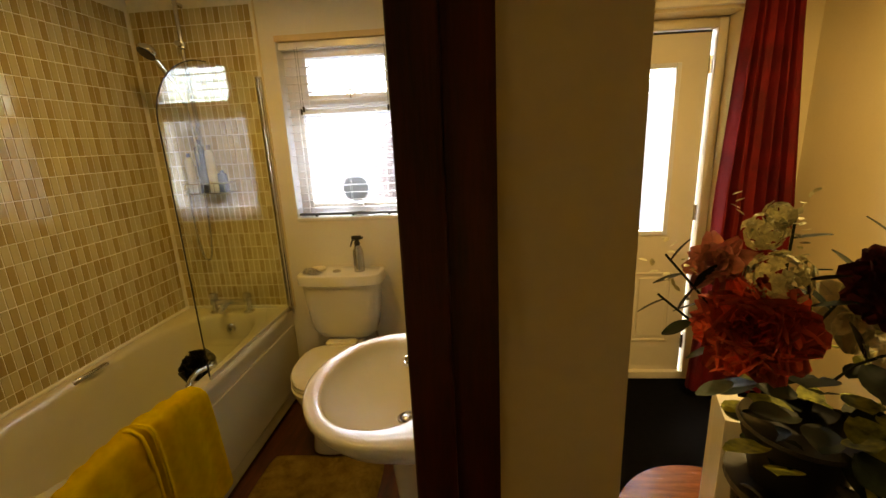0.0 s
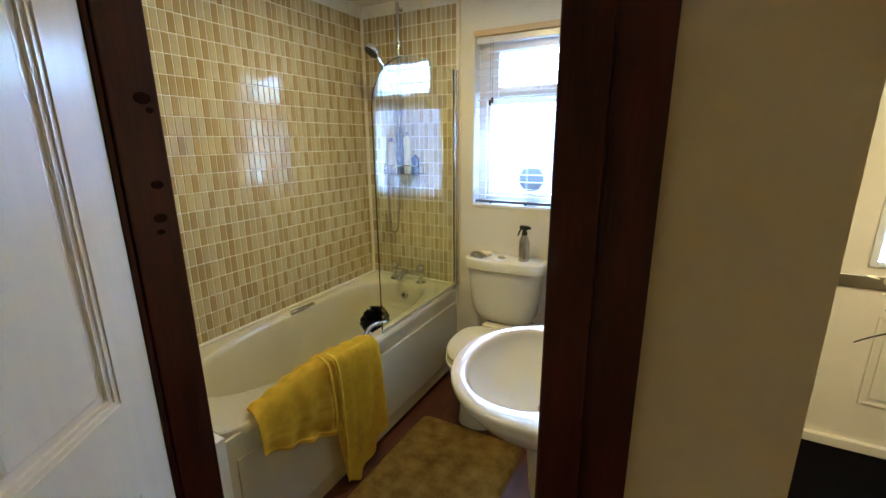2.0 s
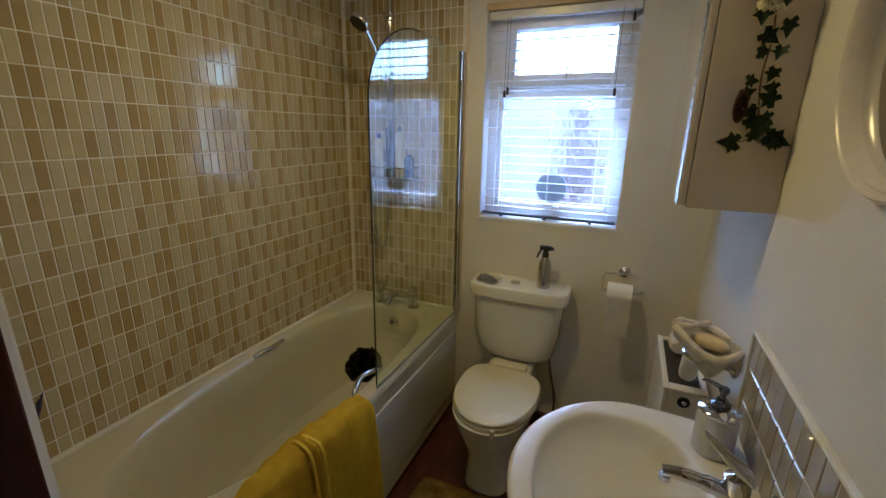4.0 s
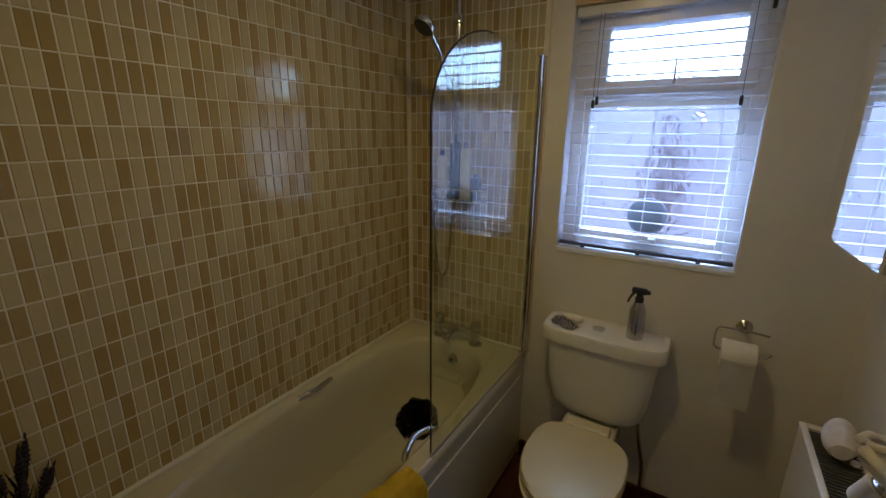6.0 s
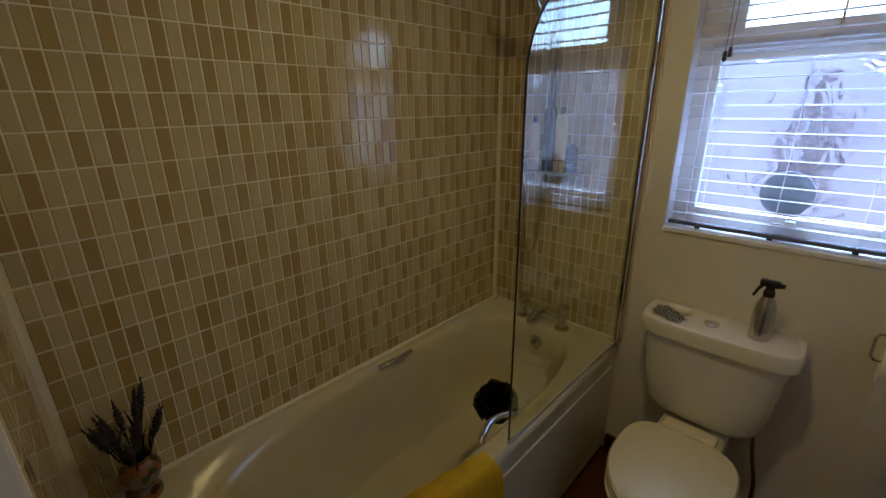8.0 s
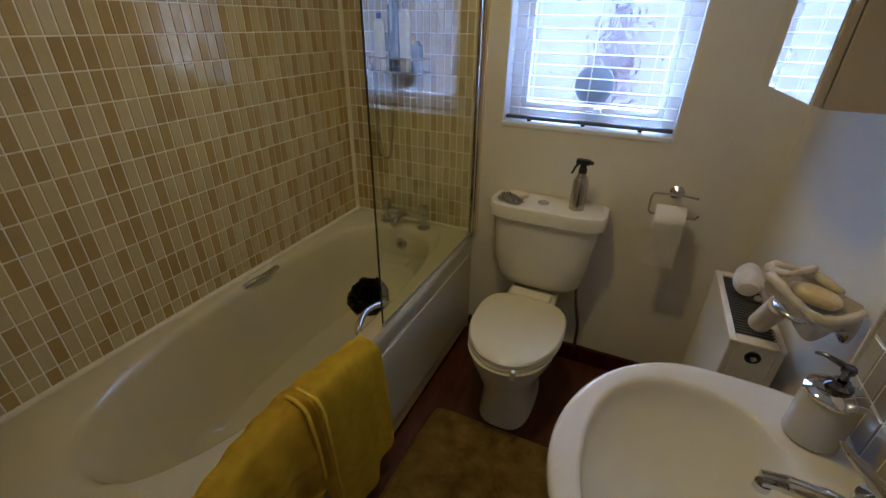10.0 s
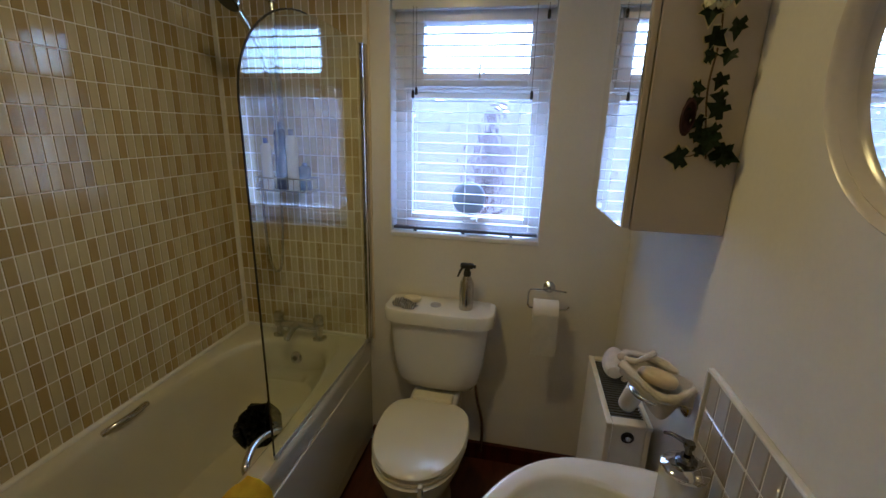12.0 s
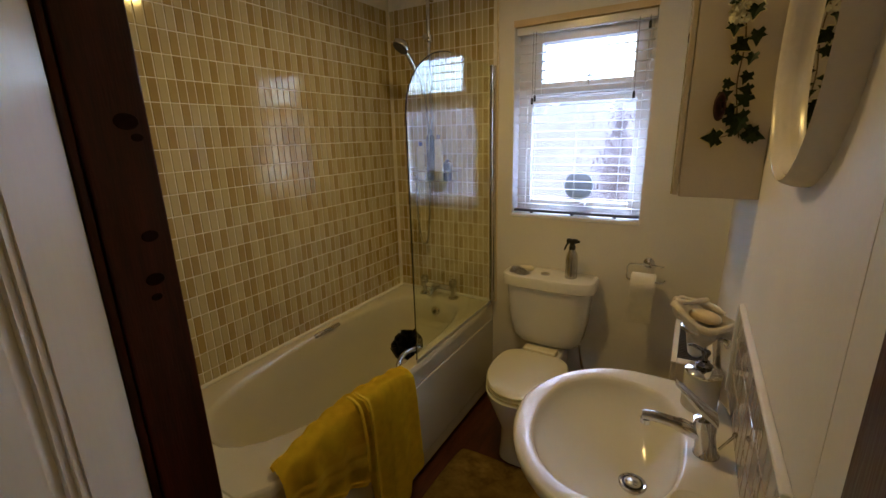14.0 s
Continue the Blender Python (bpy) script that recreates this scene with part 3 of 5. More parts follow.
# ---- shower ----
screen = thing("shower_screen", "clear glass bath screen with a curved corner and chrome edge", "shower screen")
SX = -1.135
pts = [(1.53, 0.618), (2.315, 0.618), (2.315, 1.925)]
for k in range(0, 13):
    t = k / 12
    a = radians(90 * t)
    pts.append((1.53 + 0.36 * (1 - math.sin(a)) * 1.0, 1.66 + 0.27 * math.cos(a)))
pts.insert(3, (2.0, 1.935))
bm = bmesh.new()
vs0 = [bm.verts.new((SX - 0.003, y, z)) for y, z in pts]
vs1 = [bm.verts.new((SX + 0.003, y, z)) for y, z in pts]
bm.faces.new(vs0)
bm.faces.new(vs1[::-1])
for i in range(len(pts)):
    j = (i + 1) % len(pts)
    bm.faces.new((vs0[j], vs0[i], vs1[i], vs1[j]))
bmesh.ops.recalc_face_normals(bm, faces=bm.faces[:])
g = part("glass_panel", bm, M_GLASS, screen)
g.visible_shadow = False
bm = box((SX - 0.010, 2.315, 0.606), (SX + 0.010, 2.338, 1.93), bevel=0.003)
box_into(bm, (SX - 0.014, 2.338, 0.606), (SX + 0.014, 2.366, 1.93), bevel=0.004)
part("wall_profile", bm, M_CHROME, screen, "chrome wall profile")
part("seal", box((SX - 0.004, 1.53, 0.604), (SX + 0.004, 2.315, 0.62), bevel=0.001), material("clear_seal", (0.5, 0.5, 0.45), 0.3, vary=0.05), screen, "seal strip")
edge = [(SX, y, z) for y, z in pts[4:]] + [(SX, 1.53, 0.62)]
part("edge_strip", tube(edge, 0.0028, 6), M_BLACK, screen, "dark glass edge")
shower = thing("shower_rail", "chrome riser rail with a hand shower and hose", "shower")
RX, RY = -1.510, 2.315
part("riser", tube([(RX, RY, 1.335), (RX, RY, 2.33)], 0.011, 14), M_CHROME, shower, smooth=True)
for z in (1.36, 2.30):
    part("bracket", tube([(RX, RY, z), (RX, YF - 0.008, z)], 0.012, 12), M_CHROME, shower, smooth=True)
part("slider", lathe([(0.014, -0.02), (0.024, -0.016), (0.024, 0.016), (0.014, 0.02)], 18, Matrix.Translation((RX, RY, 2.10))), M_CHROME, shower, smooth=True)
part("holder", tube([(RX, RY, 2.10), (RX + 0.01, RY - 0.055, 2.10)], [0.012, 0.015], 12), M_CHROME, shower, smooth=True)
part("wand", tube(curve([(-1.500, 2.235, 1.80), (-1.495, 2.19, 1.87), (-1.488, 2.11, 1.95), (-1.482, 2.035, 2.005)], 5), [0.012] * 8 + [0.015] * 8, 12), M_CHROME, shower, smooth=True)
part("head", lathe([(0.012, 0.03), (0.03, 0.022), (0.044, 0.008), (0.046, -0.004), (0.042, -0.012), (0.0, -0.012)], 28, Matrix.Translation((-1.481, 2.010, 2.012)) @ Matrix.Rotation(radians(-35), 4, "X") @ Matrix.Rotation(radians(15), 4, "Y"), cap=False), M_CHROME, shower, smooth=True)
part("spray_face", lathe([(0.04, -0.0135), (0.036, -0.016)], 28, Matrix.Translation((-1.481, 2.010, 2.012)) @ Matrix.Rotation(radians(-35), 4, "X") @ Matrix.Rotation(radians(15), 4, "Y")), M_BLACK, shower, "dark spray face")
part("hose", tube(curve([(-1.500, 2.24, 1.80), (-1.505, 2.27, 1.55), (-1.525, 2.29, 1.2), (-1.550, 2.30, 0.98), (-1.585, 2.305, 0.925), (-1.620, 2.315, 0.98), (-1.642, 2.33, 1.15), (-1.645, 2.335, 1.31)], 8), 0.0065, 10), M_STEEL, shower, smooth=True)
part("outlet", lathe([(0.022, 0), (0.02, 0.02), (0.012, 0.03), (0.012, 0.055)], 18, Matrix.Translation((-1.645, YF - 0.006, 1.335)) @ Matrix.Rotation(radians(90), 4, "X")), M_CHROME, shower, "dark chrome wall outlet", smooth=True)

caddy = thing("shower_caddy", "chrome wire shower caddy holding a few bottles on the riser rail", "shower caddy")
CZ = 1.325
for z in (CZ, CZ + 0.055):
    part("wire_rim", tube([(-1.615, 2.335, z), (-1.615, 2.245, z), (-1.595, 2.235, z), (-1.375, 2.235, z), (-1.355, 2.245, z), (-1.355, 2.335, z), (-1.615, 2.335, z)], 0.003, 8), M_CHROME, caddy, smooth=True)
for i in range(9):
    x = -1.605 + i * 0.030
    part("wire", tube([(x, 2.334, CZ + 0.054), (x, 2.334, CZ), (x, 2.236, CZ), (x, 2.236, CZ + 0.054)], 0.0016, 6), M_CHROME, caddy)
part("hanger", tube([(RX, 2.336, CZ), (RX, 2.336, 1.80), (RX, 2.300, 1.815)], 0.003, 8), M_CHROME, caddy)


def toiletry(label, x, r, h, color, capc, shape=0.6):
    ob = thing("shampoo_bottle", label, "bottle", place=(x, 2.285, CZ + 0.002))
    part("body", loft([sup(0, 0, r, r * shape, z * h, 28, 2.6) if z < 0.9 else sup(0, 0, r * 0.55, r * 0.5, z * h, 28, 2.2) for z in (0.0, 0.02, 0.4, 0.78, 0.84, 0.90)]), material(label.split()[0] + "_bottle", color, 0.25, vary=0.05, scale=20), ob, smooth=True)
    part("cap", lathe([(r * 0.42, 0.90 * h), (r * 0.42, 0.98 * h), (r * 0.38, h)], 20), material(label.split()[1] + "_cap", capc, 0.3, vary=0.05, scale=20), ob, smooth=True)


toiletry("navy blue-capped plastic bottle standing in the wire caddy", -1.395, 0.026, 0.12, (0.02, 0.03, 0.10), (0.01, 0.03, 0.15))
toiletry("white grey-capped plastic bottle standing in the wire caddy", -1.45, 0.026, 0.26, (0.72, 0.72, 0.70), (0.20, 0.20, 0.22))
toiletry("black squat-capped plastic bottle standing in the wire caddy", -1.505, 0.026, 0.29, (0.015, 0.015, 0.02), (0.05, 0.05, 0.06))
toiletry("white blue-capped plastic bottle standing in the wire caddy", -1.575, 0.024, 0.22, (0.72, 0.72, 0.70), (0.02, 0.05, 0.30))

# ---- toilet ----
toilet = thing("toilet", "white close-coupled toilet with its cream lid closed", "toilet")
TC = -0.775
rings = [sup(TC, 2.00, 0.115, 0.20, 0.0, e=3), sup(TC, 2.00, 0.108, 0.195, 0.06, e=3), sup(TC, 1.99, 0.105, 0.20, 0.18, e=2.6), sup(TC, 1.97, 0.14, 0.23, 0.28, e=2.3), sup(TC, 1.955, 0.172, 0.245, 0.36, e=2.2), sup(TC, 1.95, 0.178, 0.25, 0.395, e=2.2)]
part("pan", loft(rings), M_CERAMIC, toilet, smooth=True)
part("pan_shelf", box((TC - 0.11, 2.12, 0.33), (TC + 0.11, 2.34, 0.43), bevel=0.015), M_CERAMIC, toilet)


def seat_ring(k, z):
    out = []
    for i in range(56):
        a = 2 * math.pi * i / 56
        c, s = math.cos(a), math.sin(a)
        e = 2.1 if s < 0 else 3.2
        ry = 0.265 if s < 0 else 0.19
        r = (abs(c / 0.187) ** e + abs(s / ry) ** e) ** (-1 / e)
        out.append(Vector((TC + k * c * r, 1.975 + k * s * r, z)))
    return out


part("seat", loft([seat_ring(0.97, 0.397), seat_ring(1.0, 0.402), seat_ring(1.0, 0.412), seat_ring(0.98, 0.416)]), M_SEAT, toilet, smooth=True)
part("lid", loft([seat_ring(0.97, 0.419), seat_ring(1.0, 0.423), seat_ring(1.0, 0.433), seat_ring(0.97, 0.441), seat_ring(0.8, 0.446), seat_ring(0.3, 0.449)]), M_SEAT, toilet, "closed cream toilet lid", smooth=True)
part("hinge_block", box((TC - 0.09, 2.145, 0.425), (TC + 0.09, 2.205, 0.458), bevel=0.008), M_SEAT, toilet)
part("lid_tab", box((TC + 0.052, 1.694, 0.385), (TC + 0.070, 1.712, 0.428), bevel=0.004), M_CERAMIC, toilet, "small white lid tab")


def cis(w, y0, z, r=0.05):
    return sup(TC + 0.005, (y0 + 2.362) / 2, w, (2.362 - y0) / 2, z, 56, e=9, front=3.8)


part("cistern", loft([cis(0.13, 2.24, 0.445), cis(0.160, 2.225, 0.458), cis(0.188, 2.205, 0.50), cis(0.206, 2.19, 0.60), cis(0.223, 2.18, 0.785)]), M_CERAMIC, toilet, "white ceramic cistern", smooth=True)
part("cistern_lid", loft([cis(0.228, 2.178, 0.785), cis(0.243, 2.166, 0.792), cis(0.246, 2.165, 0.838), cis(0.240, 2.17, 0.848), cis(0.225, 2.18, 0.851)]), M_CERAMIC, toilet, "white ceramic cistern lid", smooth=True)
part("flush_button", lathe([(0.024, 0.85), (0.024, 0.856), (0.02, 0.858), (0.0, 0.858)], 24, Matrix.Translation((TC - 0.015, 2.265, 0)), cap=False), M_CHROME, toilet, "chrome flush button", smooth=True)
part("inlet_pipe", tube(curve([(-0.60, 2.30, 0.46), (-0.585, 2.31, 0.36), (-0.56, 2.335, 0.22), (-0.56, 2.345, 0.05)], 5), 0.008), M_STEEL, toilet, smooth=True)

bottle = thing("spray_bottle", "brushed aluminium spray bottle with a black trigger on the cistern", "spray bottle", place=(-0.655, 2.262, 0.852))
part("bottle", lathe([(0.028, 0), (0.031, 0.003), (0.031, 0.105), (0.028, 0.125), (0.017, 0.148), (0.014, 0.155)], 28), M_STEEL, bottle, smooth=True)
part("collar", lathe([(0.015, 0.152), (0.016, 0.156), (0.016, 0.17), (0.011, 0.176)], 20), M_BLACK, bottle, smooth=True)
bm = box((-0.030, -0.011, 0.185), (0.026, 0.011, 0.208), bevel=0.006)
box_into(bm, (-0.012, -0.009, 0.168), (0.012, 0.009, 0.192), bevel=0.003)
box_into(bm, (0.018, -0.007, 0.188), (0.036, 0.007, 0.202), bevel=0.003)
part("spray_head", bm, M_BLACK, bottle)
part("trigger", tube([(-0.018, 0, 0.190), (-0.030, 0, 0.172), (-0.040, 0, 0.145)], [0.006, 0.005, 0.004], 8), M_BLACK, bottle, smooth=True)

cloth = thing("folded_cloth", "crumpled grey and white striped cloth on the cistern", "cloth", place=(-0.925, 2.235, 0.852))
m_stripe = material("striped_cloth", (0.62, 0.60, 0.56), 0.9, vary=0.05, scale=20, bump=0.8, fine=500, dark=(0.16, 0.16, 0.18))
wave = m_stripe.node_tree.nodes.new("ShaderNodeTexWave")
wave.inputs["Scale"].default_value, wave.inputs["Distortion"].default_value = 36, 2.5
m_stripe.node_tree.links.new(m_stripe.node_tree.nodes["Mapping"].outputs[0], wave.inputs[0])
m_stripe.node_tree.links.new(wave.outputs[0], m_stripe.node_tree.nodes["Mix"].inputs[0])
for k, (dx, dy, a, h) in enumerate(((0.0, 0.0, 0.15, 0.020), (0.012, -0.014, -0.35, 0.013), (-0.020, 0.010, 0.6, 0.014))):
    bm = bmesh.new()
    rows = []
    for i in range(23):
        u = i / 22
        row = []
        for j in range(15):
            v = j / 14
            x, y = (u - 0.5) * (0.105 - 0.018 * k), (v - 0.5) * 0.046
            edge = min(1, 6 * min(u, 1 - u), 5 * min(v, 1 - v))
            z = edge * (h * (0.55 + 0.45 * math.sin(9 * v + 3 * u + k)) + 0.010 * noise.noise(Vector((28 * x, 40 * y, k)))) + 0.004 + 0.006 * k * edge
            x += 0.006 * math.sin(7 * v + k) + 0.006 * noise.noise(Vector((9 * v, 3, k)))
            y += 0.008 * math.sin(5 * u + 2 * k) + 0.004 * noise.noise(Vector((9 * u, 7, k)))
            row.append(bm.verts.new((dx + x * math.cos(a) - y * math.sin(a), dy + x * math.sin(a) + y * math.cos(a), max(0.0012, z))))
        rows.append(row)
    for p, q in zip(rows, rows[1:]):
        for j in range(14):
            bm.faces.new((p[j], p[j + 1], q[j + 1], q[j]))
    bmesh.ops.solidify(bm, geom=bm.faces[:], thickness=-0.0012)
    part("cloth_fold", bm, m_stripe, cloth, smooth=True)
bar2 = thing("cistern_soap", "pale cream oval soap bar lying behind the cloth on the cistern", "soap", place=(-0.905, 2.290, 0.8515))
part("bar", loft([[Matrix.Rotation(0.15, 4, "Z") @ p for p in sup(0, 0, 0.043 * q, 0.025 * q, z, 36, 2.3)] for q, z in ((0.7, 0.0), (0.93, 0.004), (1, 0.011), (0.94, 0.018), (0.75, 0.0225), (0.4, 0.0245))]), material("pale_soap", (0.80, 0.74, 0.55), 0.3, vary=0.04, scale=20), bar2, smooth=True)

roll = thing("toilet_roll_holder", "chrome wire toilet roll holder on the wall", "toilet roll holder")
part("wall_rose", lathe([(0.026, 0), (0.026, 0.006), (0.016, 0.014), (0.008, 0.02), (0.008, 0.05)], 24, Matrix.Translation((-0.305, YF - 0.002, 0.950)) @ Matrix.Rotation(radians(90), 4, "X")), M_CHROME, roll, smooth=True)
part("wire", tube([(-0.235, 2.30, 0.955), (-0.297, 2.315, 0.955), (-0.385, 2.30, 0.955), (-0.392, 2.29, 0.945), (-0.392, 2.285, 0.89), (-0.385, 2.28, 0.882), (-0.235, 2.28, 0.882), (-0.222, 2.28, 0.898)], 0.0045, 8), M_CHROME, roll, smooth=True)
tr = thing("toilet_roll", "white toilet roll with a long loose end", "toilet roll")
mr = Matrix.Translation((-0.317, 2.28, 0.868)) @ Matrix.Rotation(radians(90), 4, "Y")
part("roll", lathe([(0.02, -0.052), (0.051, -0.052), (0.052, -0.05), (0.052, 0.05), (0.051, 0.052), (0.02, 0.052), (0.02, -0.052)], 36, mr, cap=False), M_PAPER, tr, smooth=True)
bm = bmesh.new()
rows = []
for i in range(13):
    z = 0.868 - i * 0.0145
    rows.append([bm.verts.new((-0.369 + 0.104 * j / 6, 2.2262 - 0.0009 * i + 0.0015 * math.sin(j * 1.3 + i * 0.6), z)) for j in range(7)])
for a, b in zip(rows, rows[1:]):
    for j in range(6):
        bm.faces.new((a[j], a[j + 1], b[j + 1], b[j]))
bmesh.ops.solidify(bm, geom=bm.faces[:], thickness=0.0008)
part("loose_sheet", bm, M_PAPER, tr, smooth=True)

# ---- basin ----
basin = thing("pedestal_basin", "white ceramic pedestal basin with a broad rim", "wash basin")
CY = 1.152


def bring(k, z, cx=-0.245, rx=0.270, ry=0.316, flat=True):
    """An outline of the basin: round to the room, square to the wall."""
    out = []
    for i in range(64):
        a = 2 * math.pi * i / 64
        c, s = math.cos(a), math.sin(a)
        e = 1.9 if c < 0 else 5.0
        rxx = rx if c < 0 else 0.243
        r = (abs(c / rxx) ** e + abs(s / ry) ** (1.9 if c < 0 else 5.0)) ** (-1 / e)
        out.append(Vector((cx + k * c * r, CY + k * s * r, z)))
    return out


def bowl(k, z, cx=-0.285, rx=0.172, ry=0.238):
    out = []
    for i in range(64):
        a = 2 * math.pi * i / 64
        c, s = math.cos(a), math.sin(a)
        e = 2.1 if c < 0 else 2.6
        r = (abs(c / rx) ** e + abs(s / ry) ** e) ** (-1 / e)
        out.append(Vector((cx + k * c * r, CY + k * s * r, z)))
    return out


rings = [bring(0.42, 0.66), bring(0.62, 0.70), bring(0.84, 0.765), bring(0.965, 0.81), bring(1.0, 0.828), bring(1.0, 0.84), bring(0.992, 0.847), bring(0.975, 0.851), bring(0.955, 0.8515),
         bowl(1.06, 0.8505), bowl(1.025, 0.848), bowl(1.005, 0.842), bowl(0.985, 0.830), bowl(0.95, 0.808, -0.281), bowl(0.85, 0.782, -0.272), bowl(0.70, 0.753, -0.257), bowl(0.52, 0.730, -0.240), bowl(0.34, 0.714, -0.223), bowl(0.19, 0.704, -0.213), bowl(0.12, 0.700, -0.210)]
part("bowl", loft(rings), M_CERAMIC, basin, smooth=True)
part("pedestal", loft([sup(-0.17, CY, 0.10, 0.10, 0.0, e=3), sup(-0.17, CY, 0.085, 0.085, 0.05, e=3), sup(-0.17, CY, 0.075, 0.078, 0.35, e=2.6), sup(-0.18, CY, 0.09, 0.095, 0.58, e=2.4), sup(-0.20, CY, 0.105, 0.115, 0.668, e=2.2)]), M_CERAMIC, basin, smooth=True)
part("soap_recess", loft([sup(-0.08, CY - 0.19, 0.055 * q, 0.06 * q, z, 40, 2.4) for q, z in ((1.0, 0.8505), (0.96, 0.853), (0.88, 0.8515))], cap0=False), M_CERAMIC, basin, smooth=True)
part("waste_ring", lathe([(0.034, 0.700), (0.034, 0.707), (0.031, 0.7085), (0.026, 0.707), (0.025, 0.702)], 28, Matrix.Translation((-0.210, CY, 0.0))), M_CHROME, basin, smooth=True)
# Added black ring: paints the dark gap between waste ring and plug.
part("seal", lathe([(0.0255, 0.7045), (0.021, 0.7050)], 24, Matrix.Translation((-0.210, CY, 0.0))), M_BLACK, basin, "black ring drawn for the dark gap round the plug")
part("plug", lathe([(0.0205, 0.705), (0.0205, 0.709), (0.017, 0.713), (0.008, 0.7150), (0.0, 0.7152)], 24, Matrix.Translation((-0.210, CY, 0.0)), cap=False), M_STEEL, basin, smooth=True)
mix = thing("basin_mixer_tap", "chrome single-lever basin mixer tap", "tap", place=(-0.066, CY + 0.006, 0.851))
part("body", lathe([(0.028, 0), (0.027, 0.005), (0.023, 0.01), (0.021, 0.05), (0.024, 0.075), (0.022, 0.092), (0.0, 0.098)], 28, Matrix.Rotation(radians(-8), 4, "Y"), cap=False), M_CHROME, mix, smooth=True)
part("spout", tube(curve([(-0.01, 0, 0.045), (-0.06, 0, 0.058), (-0.11, 0, 0.062), (-0.138, 0, 0.058)], 6), [0.017] * 7 + [0.014] * 6 + [0.0125] * 6, 16), M_CHROME, mix, smooth=True)
part("nozzle", lathe([(0.012, -0.012), (0.012, 0.0)], 18, Matrix.Translation((-0.132, 0, 0.05))), M_CHROME, mix, smooth=True)
bm = bmesh.new()
loft_into(bm, [[Vector((-0.004 + dx, w * u, z + v * h)) for u, v in ((-1, -1), (1, -1), (1, 1), (-1, 1))] for dx, w, z, h in ((0.018, 0.018, 0.092, 0.010), (-0.02, 0.018, 0.118, 0.010), (-0.055, 0.014, 0.150, 0.006), (-0.075, 0.011, 0.168, 0.004))])
bmesh.ops.bevel(bm, geom=bm.edges[:], offset=0.003, segments=2, profile=0.5, affect="EDGES")
part("lever", bm, M_CHROME, mix, smooth=True)
part("lift_rod", tube([(0.022, -0.012, 0.03), (0.046, -0.016, 0.078)], 0.0028, 8), M_CHROME, mix)
part("rod_knob", lathe([(0.004, 0), (0.006, 0.004), (0.004, 0.010), (0.0, 0.011)], 12, Matrix.Translation((0.046, -0.016, 0.075)), cap=False), M_CHROME, mix, smooth=True)

disp = thing("soap_dispenser", "grey-white ceramic soap dispenser with a chrome pump", "soap dispenser", place=(-0.082, 1.350, 0.852))
part("bottle", lathe([(0.040, 0), (0.043, 0.003), (0.043, 0.104), (0.040, 0.108)], 40), M_CERBOT, disp, smooth=True)
part("shoulder", lathe([(0.0445, 0.103), (0.0455, 0.106), (0.0455, 0.110), (0.042, 0.114), (0.024, 0.119), (0.015, 0.121)], 40), M_CHROME, disp, "polished chrome cap", smooth=True)
part("pump_collar", lathe([(0.019, 0.118), (0.020, 0.121), (0.020, 0.128), (0.013, 0.132), (0.012, 0.138)], 24), M_DARKCHROME, disp, smooth=True)
part("pump", lathe([(0.0065, 0.136), (0.0065, 0.154), (0.010, 0.156), (0.011, 0.163), (0.009, 0.168)], 20), M_DARKCHROME, disp, smooth=True)
part("nozzle", tube([(0.006, -0.004, 0.162), (-0.012, 0.008, 0.166), (-0.030, 0.020, 0.168), (-0.040, 0.027, 0.163)], [0.006, 0.0055, 0.004, 0.003], 10), M_DARKCHROME, disp, smooth=True)

sd = thing("soap_dish_holder", "chrome wall bracket with a round soap dish ring", "soap holder")
part("rose", lathe([(0.026, 0), (0.026, 0.006), (0.018, 0.012), (0.010, 0.016), (0.008, 0.03)], 28, Matrix.Translation((-0.0165, 1.545, 0.975)) @ Matrix.Rotation(radians(-90), 4, "Y")), M_CHROME, sd, smooth=True)
part("arm", tube([(-0.04, 1.545, 0.978), (-0.05, 1.548, 0.990)], 0.007, 10), M_CHROME, sd, smooth=True)
part("ring", tube([(-0.092 + 0.050 * math.cos(a), 1.562 + 0.050 * math.sin(a), 0.992) for a in [2 * math.pi * i / 36 for i in range(37)]], 0.006, 10), M_CHROME, sd, smooth=True)
part("dish", lathe([(0.0, 0.972), (0.03, 0.974), (0.045, 0.988), (0.052, 0.998), (0.050, 0.999), (0.03, 0.982), (0.0, 0.979)], 36, Matrix.Translation((-0.092, 1.562, 0)), cap=False), M_STEEL, sd, smooth=True)
fl = thing("folded_flannel", "cream folded flannel draped over the soap dish", "flannel")
NE, FE = curve([(-0.172, 1.575, 1.052), (-0.150, 1.545, 1.040), (-0.115, 1.522, 1.018), (-0.080, 1.512, 1.002), (-0.045, 1.520, 1.008), (-0.012, 1.530, 1.030)], 7), curve([(-0.168, 1.595, 1.054), (-0.150, 1.625, 1.052), (-0.115, 1.632, 1.048), (-0.075, 1.622, 1.044), (-0.040, 1.590, 1.036), (-0.010, 1.560, 1.032)], 7)
bm = bmesh.new()
rows = []
for i in range(17):
    u = i / 16
    row = []
    for j in range(len(NE)):
        p = NE[j].lerp(FE[j], u)
        v = j / (len(NE) - 1)
        sag = 0.022 * math.sin(math.pi * u) * math.sin(math.pi * v)
        row.append(bm.verts.new((p.x, p.y, p.z - sag + 0.005 * noise.noise(Vector((9 * u, 5 * v, 3))) + 0.0025 * math.sin(9 * u + 7 * v))))
    rows.append(row)
for a, b in zip(rows, rows[1:]):
    for j in range(len(NE) - 1):
        bm.faces.new((a[j], a[j + 1], b[j + 1], b[j]))
bmesh.ops.solidify(bm, geom=bm.faces[:], thickness=0.007)
part("cloth_sheet", bm, M_CLOTH, fl, smooth=True)
